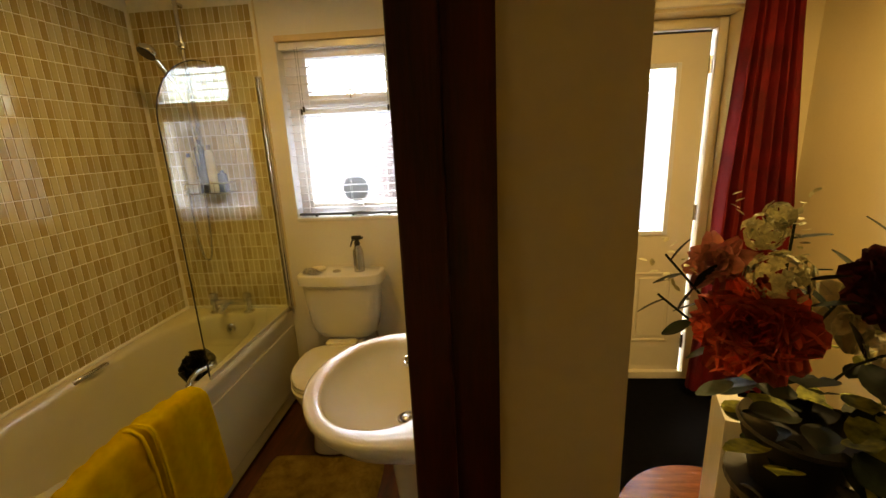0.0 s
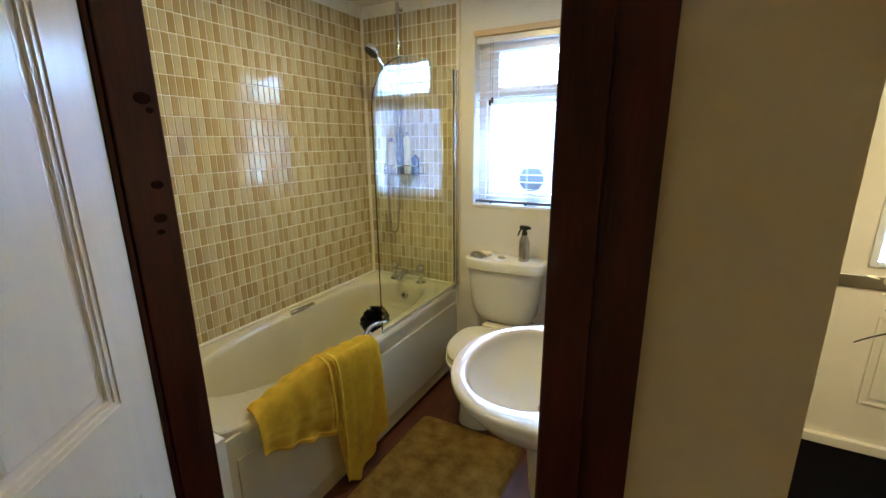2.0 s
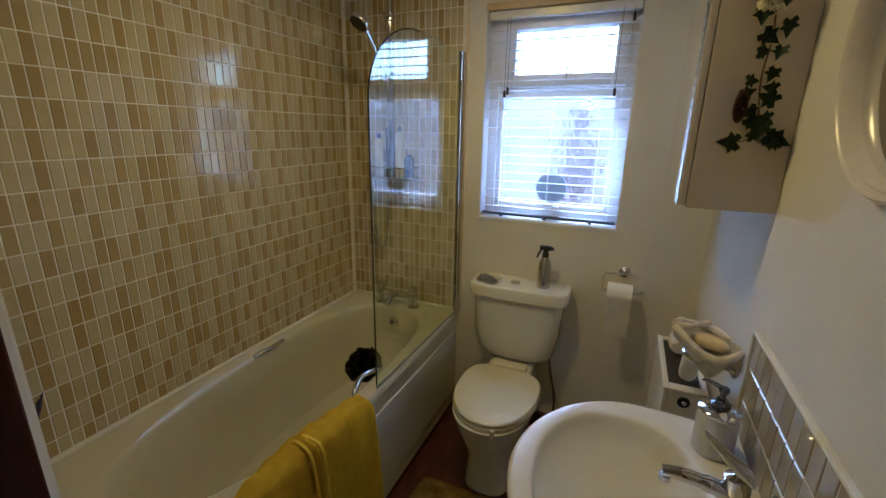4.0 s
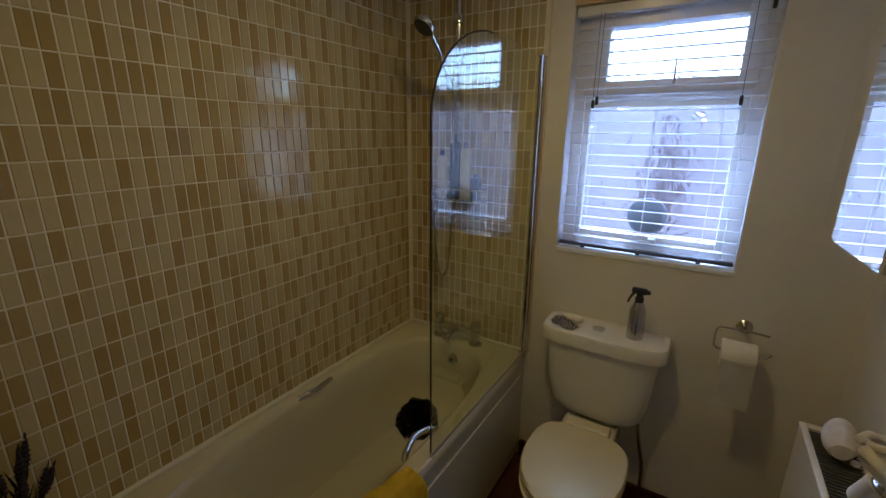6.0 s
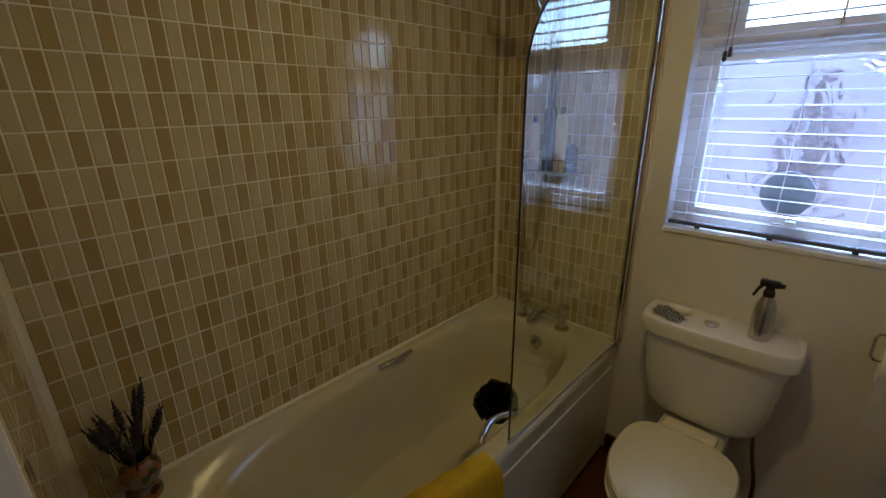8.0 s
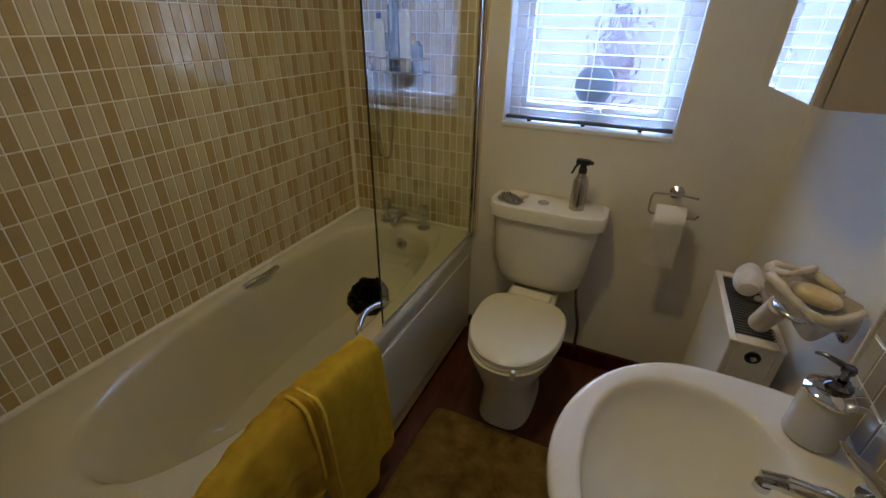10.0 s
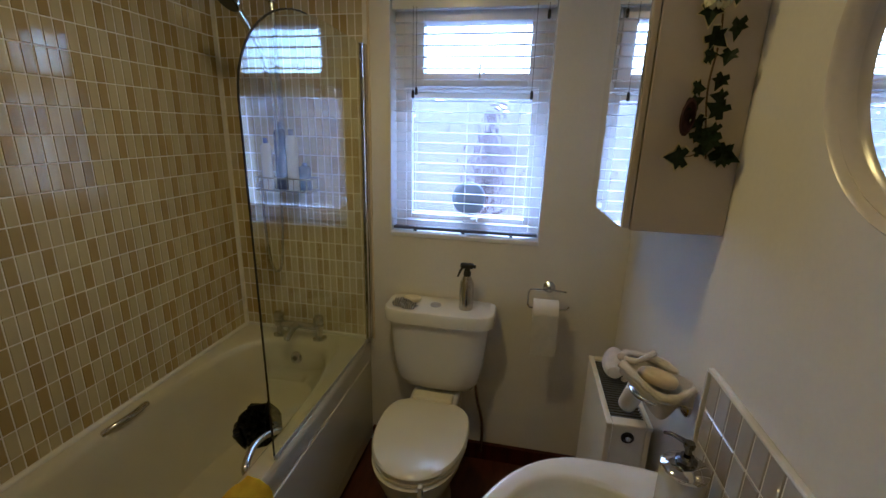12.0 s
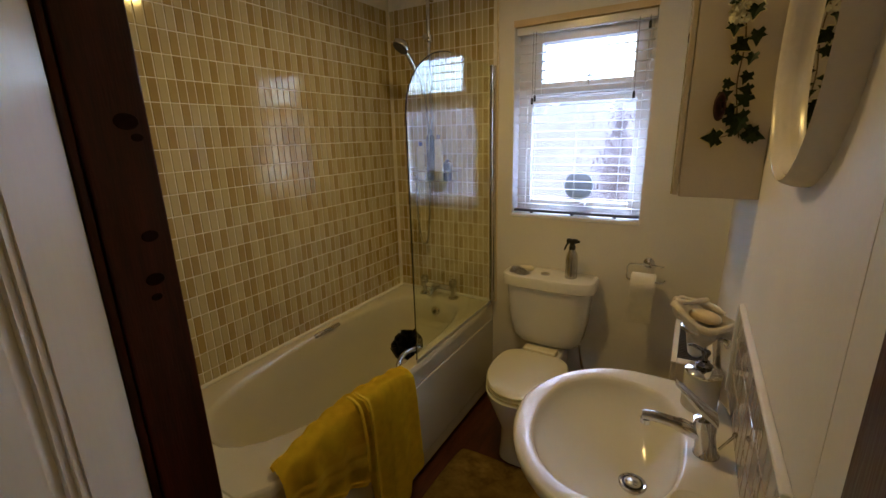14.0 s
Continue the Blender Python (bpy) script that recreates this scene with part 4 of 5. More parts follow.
bm = bmesh.new()
rows = []
for k in range(9):
    h = k / 8
    row = []
    for j in range(len(NE)):
        p, v = NE[j], j / (len(NE) - 1)
        drop = 0.022 + 0.026 * math.sin(math.pi * min(1, max(0, (v - 0.30) / 0.5))) + 0.03 * max(0, v - 0.85) / 0.15
        row.append(bm.verts.new((p.x - 0.002, p.y - 0.004 - 0.004 * math.sin(math.pi * h) - 0.003 * math.sin(14 * v) * h, p.z - drop * h)))
    rows.append(row)
for a, b in zip(rows, rows[1:]):
    for j in range(len(NE) - 1):
        bm.faces.new((a[j], a[j + 1], b[j + 1], b[j]))
bmesh.ops.solidify(bm, geom=bm.faces[:], thickness=0.005)
part("hanging_edge", bm, M_CLOTH, fl, smooth=True)
for c, r in ((NE, 0.0115), (FE[:30], 0.0105), (curve([(-0.166, 1.578, 1.060), (-0.140, 1.570, 1.062), (-0.110, 1.600, 1.060), (-0.080, 1.632, 1.058)], 8), 0.008)):
    part("rolled_edge", tube([p + Vector((0, 0, 0.003)) for p in c], [r * (0.9 + 0.16 * math.sin(0.5 + 0.33 * i) + 0.10 * math.sin(1.1 * i)) * (0.55 if i in (0, len(c) - 1) else 1) for i in range(len(c))], 12), M_CLOTH, fl, smooth=True)
sb = thing("soap_bar", "oval cream soap bar on the flannel", "soap")
part("bar", loft([[Matrix.Translation((-0.085, 1.568, 0)) @ Matrix.Rotation(radians(-34), 4, "Z") @ p for p in sup(0, 0, 0.047 * q, 0.027 * q, z, 40, 2.2)] for q, z in ((0.55, 1.014), (0.9, 1.018), (1, 1.026), (1.0, 1.031), (0.93, 1.038), (0.75, 1.043), (0.45, 1.0455), (0.2, 1.046))]), M_SOAP, sb, smooth=True)
tb = thing("paper_tube", "white cardboard tube leaning on the radiator", "tube")
part("tube_wall", lathe([(0.0, 0.0), (0.024, 0.0), (0.026, 0.002), (0.026, 0.18), (0.024, 0.18), (0.0, 0.176)], 32, Matrix.Translation((-0.088, 1.758, 0.822)) @ Matrix.Rotation(math.atan2(0.128, 0.14), 4, "X") @ Matrix.Rotation(radians(-5), 4, "Y"), cap=False), M_PAPER, tb, smooth=True)

# ---- radiator ----
rad = thing("radiator", "cream double-panel radiator with a slotted top grille", "radiator")
RX0, RX1, RY0, RY1, RZ0, RZ1 = -0.158, -0.035, 1.675, 2.06, 0.18, 0.805
bm = box((RX0, RY0, RZ0), (RX0 + 0.018, RY1, RZ1 - 0.004), bevel=0.004)
part("front_panel", bm, M_RAD, rad)
part("back_panel", box((RX1 - 0.018, RY0, RZ0), (RX1, RY1, RZ1 - 0.004), bevel=0.004), M_RAD, rad)
for y0, y1 in ((RY0, RY0 + 0.004), (RY1 - 0.004, RY1)):
    part("side_panel", box((RX0 + 0.018, y0, RZ0 + 0.01), (RX1 - 0.018, y1, RZ1 - 0.004)), M_RAD, rad)
bm = bmesh.new()
for a, b in (((RX0 - 0.002, RY0 - 0.002, RZ1 - 0.012), (RX0 + 0.016, RY1 + 0.002, RZ1)), ((RX1 - 0.014, RY0 - 0.002, RZ1 - 0.012), (RX1 + 0.002, RY1 + 0.002, RZ1)), ((RX0 + 0.016, RY0 - 0.002, RZ1 - 0.012), (RX1 - 0.014, RY0 + 0.035, RZ1)), ((RX0 + 0.016, RY1 - 0.025, RZ1 - 0.012), (RX1 - 0.014, RY1 + 0.002, RZ1))):
    box_into(bm, a, b, bevel=0.003)
part("top_frame", bm, M_RAD, rad, "cream top frame")
bm = bmesh.new()
n = 24
for i in range(n):
    y = RY0 + 0.042 + i * (RY1 - 0.03 - RY0 - 0.046) / (n - 1)
    box_into(bm, (RX0 + 0.016, y - 0.0035, RZ1 - 0.010), (RX1 - 0.014, y + 0.0035, RZ1 - 0.004))
# Bar colour is darkened to carry the shade of the slots between.
part("grille", bm, M_GRILLE, rad, "slotted grille, bars coloured with the dark of the slots")
part("bleed_valve", lathe([(0.018, 0), (0.018, 0.003), (0.012, 0.004), (0.012, 0.001)], 20, Matrix.Translation((-0.098, RY0 - 0.001, 0.765)) @ Matrix.Rotation(radians(90), 4, "X")), M_BLACK, rad, "black bleed valve ring")
part("valve_pin", lathe([(0.008, 0), (0.008, 0.007), (0.004, 0.009)], 14, Matrix.Translation((-0.098, RY0 - 0.002, 0.765)) @ Matrix.Rotation(radians(90), 4, "X")), M_STEEL, rad, smooth=True)
stone = thing("scented_sachet", "white cloth sachet lying on the radiator", "sachet")
rings = []
for k in range(12):
    t = k / 11
    r = 0.046 * (math.sin(math.pi * min(1, 0.08 + t * 0.95)) ** 0.5) * (1.0 - 0.25 * t)
    rings.append([Vector((-0.105 + 0.02 * t + r * math.cos(a) * (1 + 0.08 * math.sin(3 * a + 5 * t)), 1.88 + 0.15 * t, 0.848 + 0.012 * t + 0.9 * r * math.sin(a))) for a in [2 * math.pi * i / 20 for i in range(20)]])
part("pouch", loft(rings), M_CLOTH, stone, smooth=True)
part("knob", lathe([(0.004, 0), (0.010, 0.004), (0.009, 0.012), (0.0, 0.015)], 14, Matrix.Translation((-0.07, 1.895, 0.812)), cap=False), M_CLOTH, stone, smooth=True)

# ---- cabinet, ivy, mirror ----
cab = thing("wall_cabinet", "taupe wall cabinet with two mirrored doors", "cabinet")
part("body", box((-0.196, 1.583, 1.388), (-0.001, 2.07, 2.08), bevel=0.002), M_CAB, cab)
for y0, y1 in ((1.583, 1.872), (1.875, 2.07)):
    md_ = Matrix.Translation((-0.198, y0, 0)) @ Matrix.Rotation(radians(3.0 if y0 < 1.6 else 0), 4, "Z")
    d = part("door", box((-0.014, 0, 1.393), (0, y1 - y0, 2.08), md_, bevel=0.002), M_CAB, cab, "mirrored cabinet door, slightly ajar" if y0 < 1.6 else "mirrored cabinet door")
    part("mirror_sheet", box((-0.020, 0.001, 1.394), (-0.0145, y1 - y0 - 0.001, 2.079), md_, bevel=0.0015), M_MIRROR, d, "mirror glass")


def leaf_outline(s):
    """A five-lobed ivy leaf."""
    base = ((0, -0.1), (0.30, -0.32), (0.50, -0.05), (0.36, 0.10), (0.62, 0.32), (0.30, 0.42), (0.0, 1.0))
    pts_ = [(x * s, y * s) for x, y in base] + [(-x * s, y * s) for x, y in base[-2:0:-1]]
    return pts_


def leaf_into(bm, m, s, fold=0.15):
    o = leaf_outline(s)
    c = bm.verts.new(m @ Vector((0, 0.18 * s, -fold * s * 0.4)))
    vs = [bm.verts.new(m @ Vector((x, y, fold * abs(x)))) for x, y in o]
    for i in range(len(vs)):
        bm.faces.new((c, vs[i], vs[(i + 1) % len(vs)]))
    return bm


ivy = thing("ivy_garland", "artificial variegated ivy garland hanging on the cabinet side", "ivy garland")
rnd = random.Random(11)
stem = curve([(-0.085, 1.575, 2.06), (-0.098, 1.572, 1.93), (-0.085, 1.572, 1.80), (-0.090, 1.573, 1.70), (-0.080, 1.575, 1.62), (-0.068, 1.576, 1.555)], 8)
part("stem", tube(stem, 0.0018, 6), material("brown_stem", (0.12, 0.07, 0.03), 0.6, vary=0.2), ivy)
part("stem", tube(curve([(-0.074, 1.575, 1.575), (-0.10, 1.573, 1.560), (-0.130, 1.572, 1.556)], 5), 0.0014, 6), material("brown_twig", (0.14, 0.08, 0.03), 0.6, vary=0.2), ivy)
spots = []
for i in range(24):
    t = i / 23
    p = stem[int(t * (len(stem) - 1))]
    side = 1 if i % 2 else -1
    spots.append((p.x + side * (0.016 + 0.018 * rnd.random()), p.y - 0.004 - 0.014 * rnd.random(), p.z + rnd.uniform(-0.008, 0.008), rnd.uniform(-70, 70) - side * 60 + 180, rnd.uniform(0.023, 0.033)))
spots += [(-0.118, 1.566, 1.556, 90, 0.038), (-0.050, 1.566, 1.570, -110, 0.040), (-0.072, 1.560, 1.60, 170, 0.036)]
for x, y, z, a, s in spots:
    m = Matrix.Translation((x, y, z)) @ Matrix.Rotation(radians(90 + rnd.uniform(-25, 25)), 4, "X") @ Matrix.Rotation(radians(rnd.uniform(-25, 25)), 4, "Y") @ Matrix.Rotation(radians(a), 4, "Z")
    lf = part("leaf", leaf_into(bmesh.new(), m, s * 1.15), M_LEAF, ivy)
    if rnd.random() < 0.5 or a == 90:
        part("leaf_margin", leaf_into(bmesh.new(), m @ Matrix.Translation((0, -0.001, -0.0014)), s * 1.36), M_LEAFEDGE, lf, "pale leaf margin")
blossom = part("blossom", lathe([(0.003, -0.01), (0.022, 0.0), (0.030, 0.012), (0.024, 0.016), (0.008, 0.004)], 14, Matrix.Translation((-0.122, 1.570, 1.640)) @ Matrix.Rotation(radians(100), 4, "X") @ Matrix.Diagonal((0.50, 1.30, 0.9, 1)), cap=True), M_DARKBLOOM, ivy, "dark plum artificial bloom", smooth=True)
bm = bmesh.new()
for i in range(26):
    a, r = rnd.uniform(0, 6.28), 0.024 * rnd.random() ** 0.5
    m = Matrix.Translation((-0.104 + r * math.cos(a), 1.562 + rnd.uniform(-0.01, 0.006), 1.868 + r * math.sin(a))) @ Euler((rnd.uniform(0, 6), rnd.uniform(0, 6), 0)).to_matrix().to_4x4()
    lathe_into(bm, [(0.002, -0.003), (0.008, 0.003), (0.010, 0.005)], 6, m, cap=False)
part("blossom", bm, M_CREAMFL, ivy, "cream artificial bloom")

mirror = thing("oval_mirror", "round wall mirror in a thick moulded cream-white frame", "mirror", place=(0, 1.068, 1.725))
MA, MB = 0.240, 0.242
prof = [(0.0, 1.0), (-0.018, 0.995), (-0.032, 0.975), (-0.038, 0.955), (-0.034, 0.932), (-0.027, 0.922), (-0.029, 0.910), (-0.023, 0.895), (-0.014, 0.885), (-0.002, 0.88)]
rings = [[Vector((x, MA * k * math.cos(a), MB * k * math.sin(a))) for a in [2 * math.pi * i / 72 for i in range(72)]] for x, k in prof]
part("frame", loft(rings, cap0=False, cap1=False), material("cream_frame", (0.78, 0.72, 0.62), 0.25, vary=0.03, scale=10, bump=0.0), mirror, smooth=True)
part("glass", loft([[Vector((x, MA * 0.89 * math.cos(a), MB * 0.89 * math.sin(a))) for a in [2 * math.pi * i / 72 for i in range(72)]] for x in (-0.004, -0.010)]), M_MIRROR, mirror, "mirror glass")

# ---- floor and bath things ----
matob = thing("bath_mat", "olive-brown shaggy bath mat on the floor", "bath mat")
bm = bmesh.new()
N0, N1 = 90, 110
rows = []
for j in range(N1 + 1):
    row = []
    for i in range(N0 + 1):
        u, v = -1 + 2 * i / N0, -1 + 2 * j / N1
        k = 1 - 0.028 * (abs(u) ** 8 * abs(v) ** 8)
        x, y = -0.76 + 0.30 * u * k * (1 - 0.03 * abs(v) ** 6), 1.388 + 0.40 * v * k
        e = min(1, (1 - max(abs(u), abs(v))) * 18)
        z = 0.004 + e * (0.014 + 0.008 * noise.noise(Vector((x * 60, y * 60, 0))) + 0.005 * noise.noise(Vector((x * 14, y * 14, 3))))
        row.append(bm.verts.new((x, y, z)))
    rows.append(row)
for a, b in zip(rows, rows[1:]):
    for i in range(N0):
        bm.faces.new((a[i], a[i + 1], b[i + 1], b[i]))
bmesh.ops.solidify(bm, geom=bm.faces[:], thickness=0.003)
part("shag_rug", bm, M_MAT, matob, smooth=True)

towel = thing("yellow_towel", "bright yellow towel draped over the edge of the bath", "towel")
bm = bmesh.new()
NU, NV = 84, 60
rows = []
for i in range(NU + 1):
    u = i / NU
    y = 0.775 + 0.655 * u
    row = []
    second = u > 0.54
    xin = -1.150 - 0.075 * math.sin(math.pi * min(1, 0.04 + 0.95 * u)) ** 1.2
    zin = 0.612
    top = 0.632 + 0.026 * math.sin(math.pi * u) ** 0.7
    if u < 0.54:
        zb = 0.474 - 0.29 * u
    elif u < 0.66:
        zb = 0.055 - 0.4 * (u - 0.54)
    else:
        zb = 0.008 + 0.43 * (u - 0.66)
    cps = [Vector((xin, 0, zin)), Vector((0.7 * xin + 0.3 * -1.17, 0, 0.4 * zin + 0.6 * top)), Vector((0.3 * xin + 0.7 * -1.165, 0, top)), Vector((-1.150, 0, top + 0.004)), Vector((-1.118, 0, top - 0.014)), Vector((-1.102, 0, 0.57)), Vector((-1.096, 0, 0.5 * (0.56 + zb))), Vector((-1.090, 0, zb))]
    cu = curve(cps, 9)
    for j in range(NV + 1):
        p = cu[min(len(cu) - 1, int(j / NV * (len(cu) - 1)))]
        v = j / NV
        f = 0.010 * math.sin(u * 38 + 2.0 * v) * max(0, v - 0.5) * 2 + 0.006 * noise.noise(Vector((u * 9, v * 6, 1)))
        step = (0.014 if second else 0) + (0.012 * math.exp(-((u - 0.555) / 0.018) ** 2))
        yy = y + 0.03 * (v - 0.6) * (u - 0.4) + (0.05 * max(0, v - 0.6) if second else 0)
        row.append(bm.verts.new((p.x + (f + step) * (1 if v > 0.5 else 0.4), yy, p.z + 0.6 * step * (1 - v) + (0.004 * math.sin(u * 50) if v < 0.5 else 0))))
    rows.append(row)
for a, b in zip(rows, rows[1:]):
    for j in range(NV):
        bm.faces.new((a[j], b[j], b[j + 1], a[j + 1]))
towel_grid = [[v.co.copy() for v in line] for line in rows]
bmesh.ops.solidify(bm, geom=bm.faces[:], thickness=0.008)
part("towel_sheet", bm, M_YELLOW, towel, smooth=True)
for v0, v1, lift in ((0.79, 0.835, 0.0055), (0.865, 0.915, 0.0055), (0.975, 0.995, 0.007)):
    bm = bmesh.new()
    band = []
    for line in towel_grid[1:int(NU * 0.53)]:
        a, b = line[int(v0 * NV)], line[int(v1 * NV)]
        band.append([bm.verts.new(a + Vector((lift, 0, 0))), bm.verts.new(a.lerp(b, 0.5) + Vector((lift + 0.0025, 0, 0))), bm.verts.new(b + Vector((lift, 0, 0)))])
    for a, b in zip(band, band[1:]):
        for j in range(2):
            bm.faces.new((a[j], b[j], b[j + 1], a[j + 1]))
    bmesh.ops.solidify(bm, geom=bm.faces[:], thickness=0.003)
    part("woven_border", bm, M_BORDER, towel, "paler woven border band", smooth=True)
for u0 in (0.535, 0.572):
    bm = tube([p + Vector((0.009, 0, 0.002)) for p in towel_grid[int(u0 * NU)][int(NV * 0.34):int(NV * 0.97):2]], 0.0055, 8)
    part("folded_hem", bm, M_BORDER, towel, "stitched folded hem", smooth=True)


def mosaic_material():
    """Glazed mosaic of small amber, green, plum and pale pieces."""
    m = material("amber_mosaic", (0.28, 0.20, 0.08), 0.10, vary=0.2, scale=60, coat=0.5)
    n, k = m.node_tree.nodes, m.node_tree.links
    vor = n.new("ShaderNodeTexVoronoi")
    vor.inputs["Scale"].default_value = 55
    k.new(n["Texture Coordinate"].outputs["Object"], vor.inputs["Vector"])
    ramp = n.new("ShaderNodeValToRGB")
    ramp.color_ramp.interpolation = "CONSTANT"
    e = ramp.color_ramp.elements
    e[0].position, e[0].color = 0.0, (0.22, 0.09, 0.02, 1)
    e[1].position, e[1].color = 0.78, (0.16, 0.15, 0.11, 1)
    e.new(0.28).color = (0.05, 0.07, 0.03, 1)
    e.new(0.45).color = (0.06, 0.015, 0.035, 1)
    e.new(0.60).color = (0.20, 0.12, 0.03, 1)
    sep = n.new("ShaderNodeSeparateColor")
    k.new(vor.outputs["Color"], sep.inputs[0])
    k.new(sep.outputs[0], ramp.inputs[0])
    k.new(ramp.outputs[0], n["Principled BSDF"].inputs["Base Color"])
    return m


jar = thing("lavender_jar", "mosaic glass jar of artificial lavender on the bath corner", "flower jar", place=(-1.752, 0.712, 0.602))
jar.scale = (1.2, 1.2, 1.55)
part("jar", lathe([(0.020, 0), (0.031, 0.001), (0.033, 0.006), (0.030, 0.016), (0.024, 0.024), (0.024, 0.028), (0.034, 0.038), (0.040, 0.050), (0.040, 0.060), (0.034, 0.071), (0.026, 0.078), (0.028, 0.085), (0.026, 0.085), (0.023, 0.078), (0.030, 0.060), (0.0, 0.034)], 30, cap=False), mosaic_material(), jar, smooth=True)
rnd = random.Random(3)
spike_mat = material("lavender_blue", (0.035, 0.03, 0.09), 0.8, vary=0.3)
for i in range(13):
    a, b_ = -2.2 + 4.6 * i / 12 + rnd.uniform(-0.2, 0.2), rnd.uniform(0.015, 0.085)
    h = rnd.uniform(0.13, 0.20) - 0.5 * max(0, b_ - 0.06)
    top = Vector((b_ * math.cos(a), b_ * math.sin(a) * 0.9, h))
    c = curve([(0.1 * top.x, 0.1 * top.y, 0.03), (0.5 * top.x, 0.5 * top.y, 0.6 * h), tuple(top)], 5)
    sp = part("lavender_sprig", tube(c, 0.0018, 5), M_LEAF, jar, "dark green lavender sprig")
    d = (c[-1] - c[-3]).normalized()
    mz = Matrix.Translation(top - d * 0.045) @ d.to_track_quat("Z", "Y").to_matrix().to_4x4()
    prof = [(0.0015, 0.0)]
    for k in range(8):
        w = 0.0085 * math.sin(math.pi * (0.22 + 0.70 * k / 7))
        prof += [(w * 0.55, 0.0075 * k + 0.001), (w, 0.0075 * k + 0.005)]
    prof.append((0.0006, 0.068))
    bm = lathe(prof, 7, mz)
    for v in bm.verts:
        v.co += 0.0022 * noise.noise_vector(v.co * 260)
    part("spike", bm, spike_mat, sp, "dark blue flower spike")
    for k in range(3):
        t = 0.25 + 0.18 * k
        p = c[int(t * (len(c) - 1))]
        q = rnd.uniform(0, 6.28)
        o = Vector((math.cos(q), math.sin(q), 1.6)).normalized()
        side = o.cross(Vector((0, 0, 1))).normalized() * 0.0028
        bm = bmesh.new()
        bm.faces.new([bm.verts.new(x) for x in (p, p + o * 0.02 + side, p + o * 0.05, p + o * 0.02 - side)])
        bmesh.ops.solidify(bm, geom=bm.faces[:], thickness=0.0006)
        part("leaf", bm, M_LEAF, sp)
tube_b = thing("white_tube", "white toiletry tube with a dark cap lying on the ledge", "toiletry tube")
part("body", lathe([(0.0, 0.066), (0.024, 0.064), (0.029, 0.052), (0.030, 0.02), (0.030, -0.045), (0.026, -0.05)], 20, Matrix.Translation((-1.665, 0.606, 0.635)) @ Matrix.Rotation(radians(-4), 4, "Z") @ Matrix.Rotation(radians(90), 4, "Y")), M_CERAMIC, tube_b, smooth=True)
part("cap", lathe([(0.0295, 0.050), (0.0305, 0.051), (0.0305, 0.064), (0.027, 0.068), (0.010, 0.070)], 20, Matrix.Translation((-1.665, 0.606, 0.635)) @ Matrix.Rotation(radians(-4), 4, "Z") @ Matrix.Rotation(radians(-90), 4, "Y")), material("navy_cap", (0.02, 0.02, 0.08), 0.3, vary=0.1), tube_b, smooth=True)
cup = thing("chrome_cup", "chrome rimmed cup standing on the ledge", "cup", place=(-1.445, 0.622, 0.604))
part("cup_wall", lathe([(0.022, 0), (0.026, 0.002), (0.029, 0.05), (0.031, 0.052), (0.027, 0.05), (0.024, 0.006), (0.0, 0.005)], 28, cap=False), M_CHROME, cup, smooth=True)

# ---- wall hook by the doorway ----
brush = thing("hairbrush", "dark brown oval brush hanging by the basin", "brush")
part("back", loft([[Vector((-0.012 - d, 0.69 + 0.024 * k * math.cos(a), 1.09 + 0.052 * k * math.sin(a))) for a in [2 * math.pi * i / 32 for i in range(32)]] for d, k in ((0, 0.9), (0.006, 1.0), (0.016, 0.95), (0.022, 0.6))]), M_KNOT, brush, smooth=True)
part("hook", lathe([(0.006, 0), (0.003, 0.008), (0.005, 0.014)], 14, Matrix.Translation((-0.001, 0.69, 1.145)) @ Matrix.Rotation(radians(-90), 4, "Y")), M_CHROME, brush, smooth=True)

# ---- lamps ----
cl = thing("ceiling_light", "round opal ceiling light", "ceiling light", place=(-0.88, 1.42, 0))
part("base", lathe([(0.13, ZC - 0.001), (0.13, ZC - 0.026), (0.12, ZC - 0.030)], 36), M_UPVC, cl)
part("diffuser", lathe([(0.12, ZC - 0.030), (0.11, ZC - 0.042), (0.06, ZC - 0.050), (0.0, ZC - 0.052)], 36, cap=False), glow("opal_glow", (1.0, 0.75, 0.30), 0.34), cl, "glowing opal diffuser", smooth=True)
hl_ = thing("hall_ceiling_light", "round opal hall ceiling light", "ceiling light", place=(1.15, 1.20, 0))
part("base", lathe([(0.14, ZC - 0.001), (0.14, ZC - 0.03), (0.13, ZC - 0.035)], 36), M_UPVC, hl_)
part("diffuser", lathe([(0.13, ZC - 0.035), (0.12, ZC - 0.06), (0.06, ZC - 0.08), (0.0, ZC - 0.084)], 36, cap=False), glow("opal_glow_hall", (1.0, 0.8, 0.40), 0.42), hl_, "glowing opal diffuser", smooth=True)

# ---- bathroom door ----
door = thing("door_1", "white gloss four-panel door standing open", "door")
door["kind"] = "structure"
md = Matrix.Translation((-0.888, 0.360, 0.006)) @ Matrix.Rotation(radians(-56), 4, "Z")
W_, H_, th = 0.785, 1.985, 0.035
bm = bmesh.new()
for a, b in (((0, 0, 0), (0.098, th, H_)), ((W_ - 0.10, 0, 0), (W_, th, H_)), ((0.098, 0, 0), (W_ - 0.10, th, 0.2)), ((0.098, 0, 0.85), (W_ - 0.10, th, 1.052)), ((0.098, 0, H_ - 0.11), (W_ - 0.10, th, H_)), ((0.355, 0, 0.2), (0.445, th, 0.85)), ((0.355, 0, 1.052), (0.445, th, H_ - 0.11))):
    box_into(bm, a, b, md)
part("door_frame", bm, M_PAINT, door, "white stiles and rails")
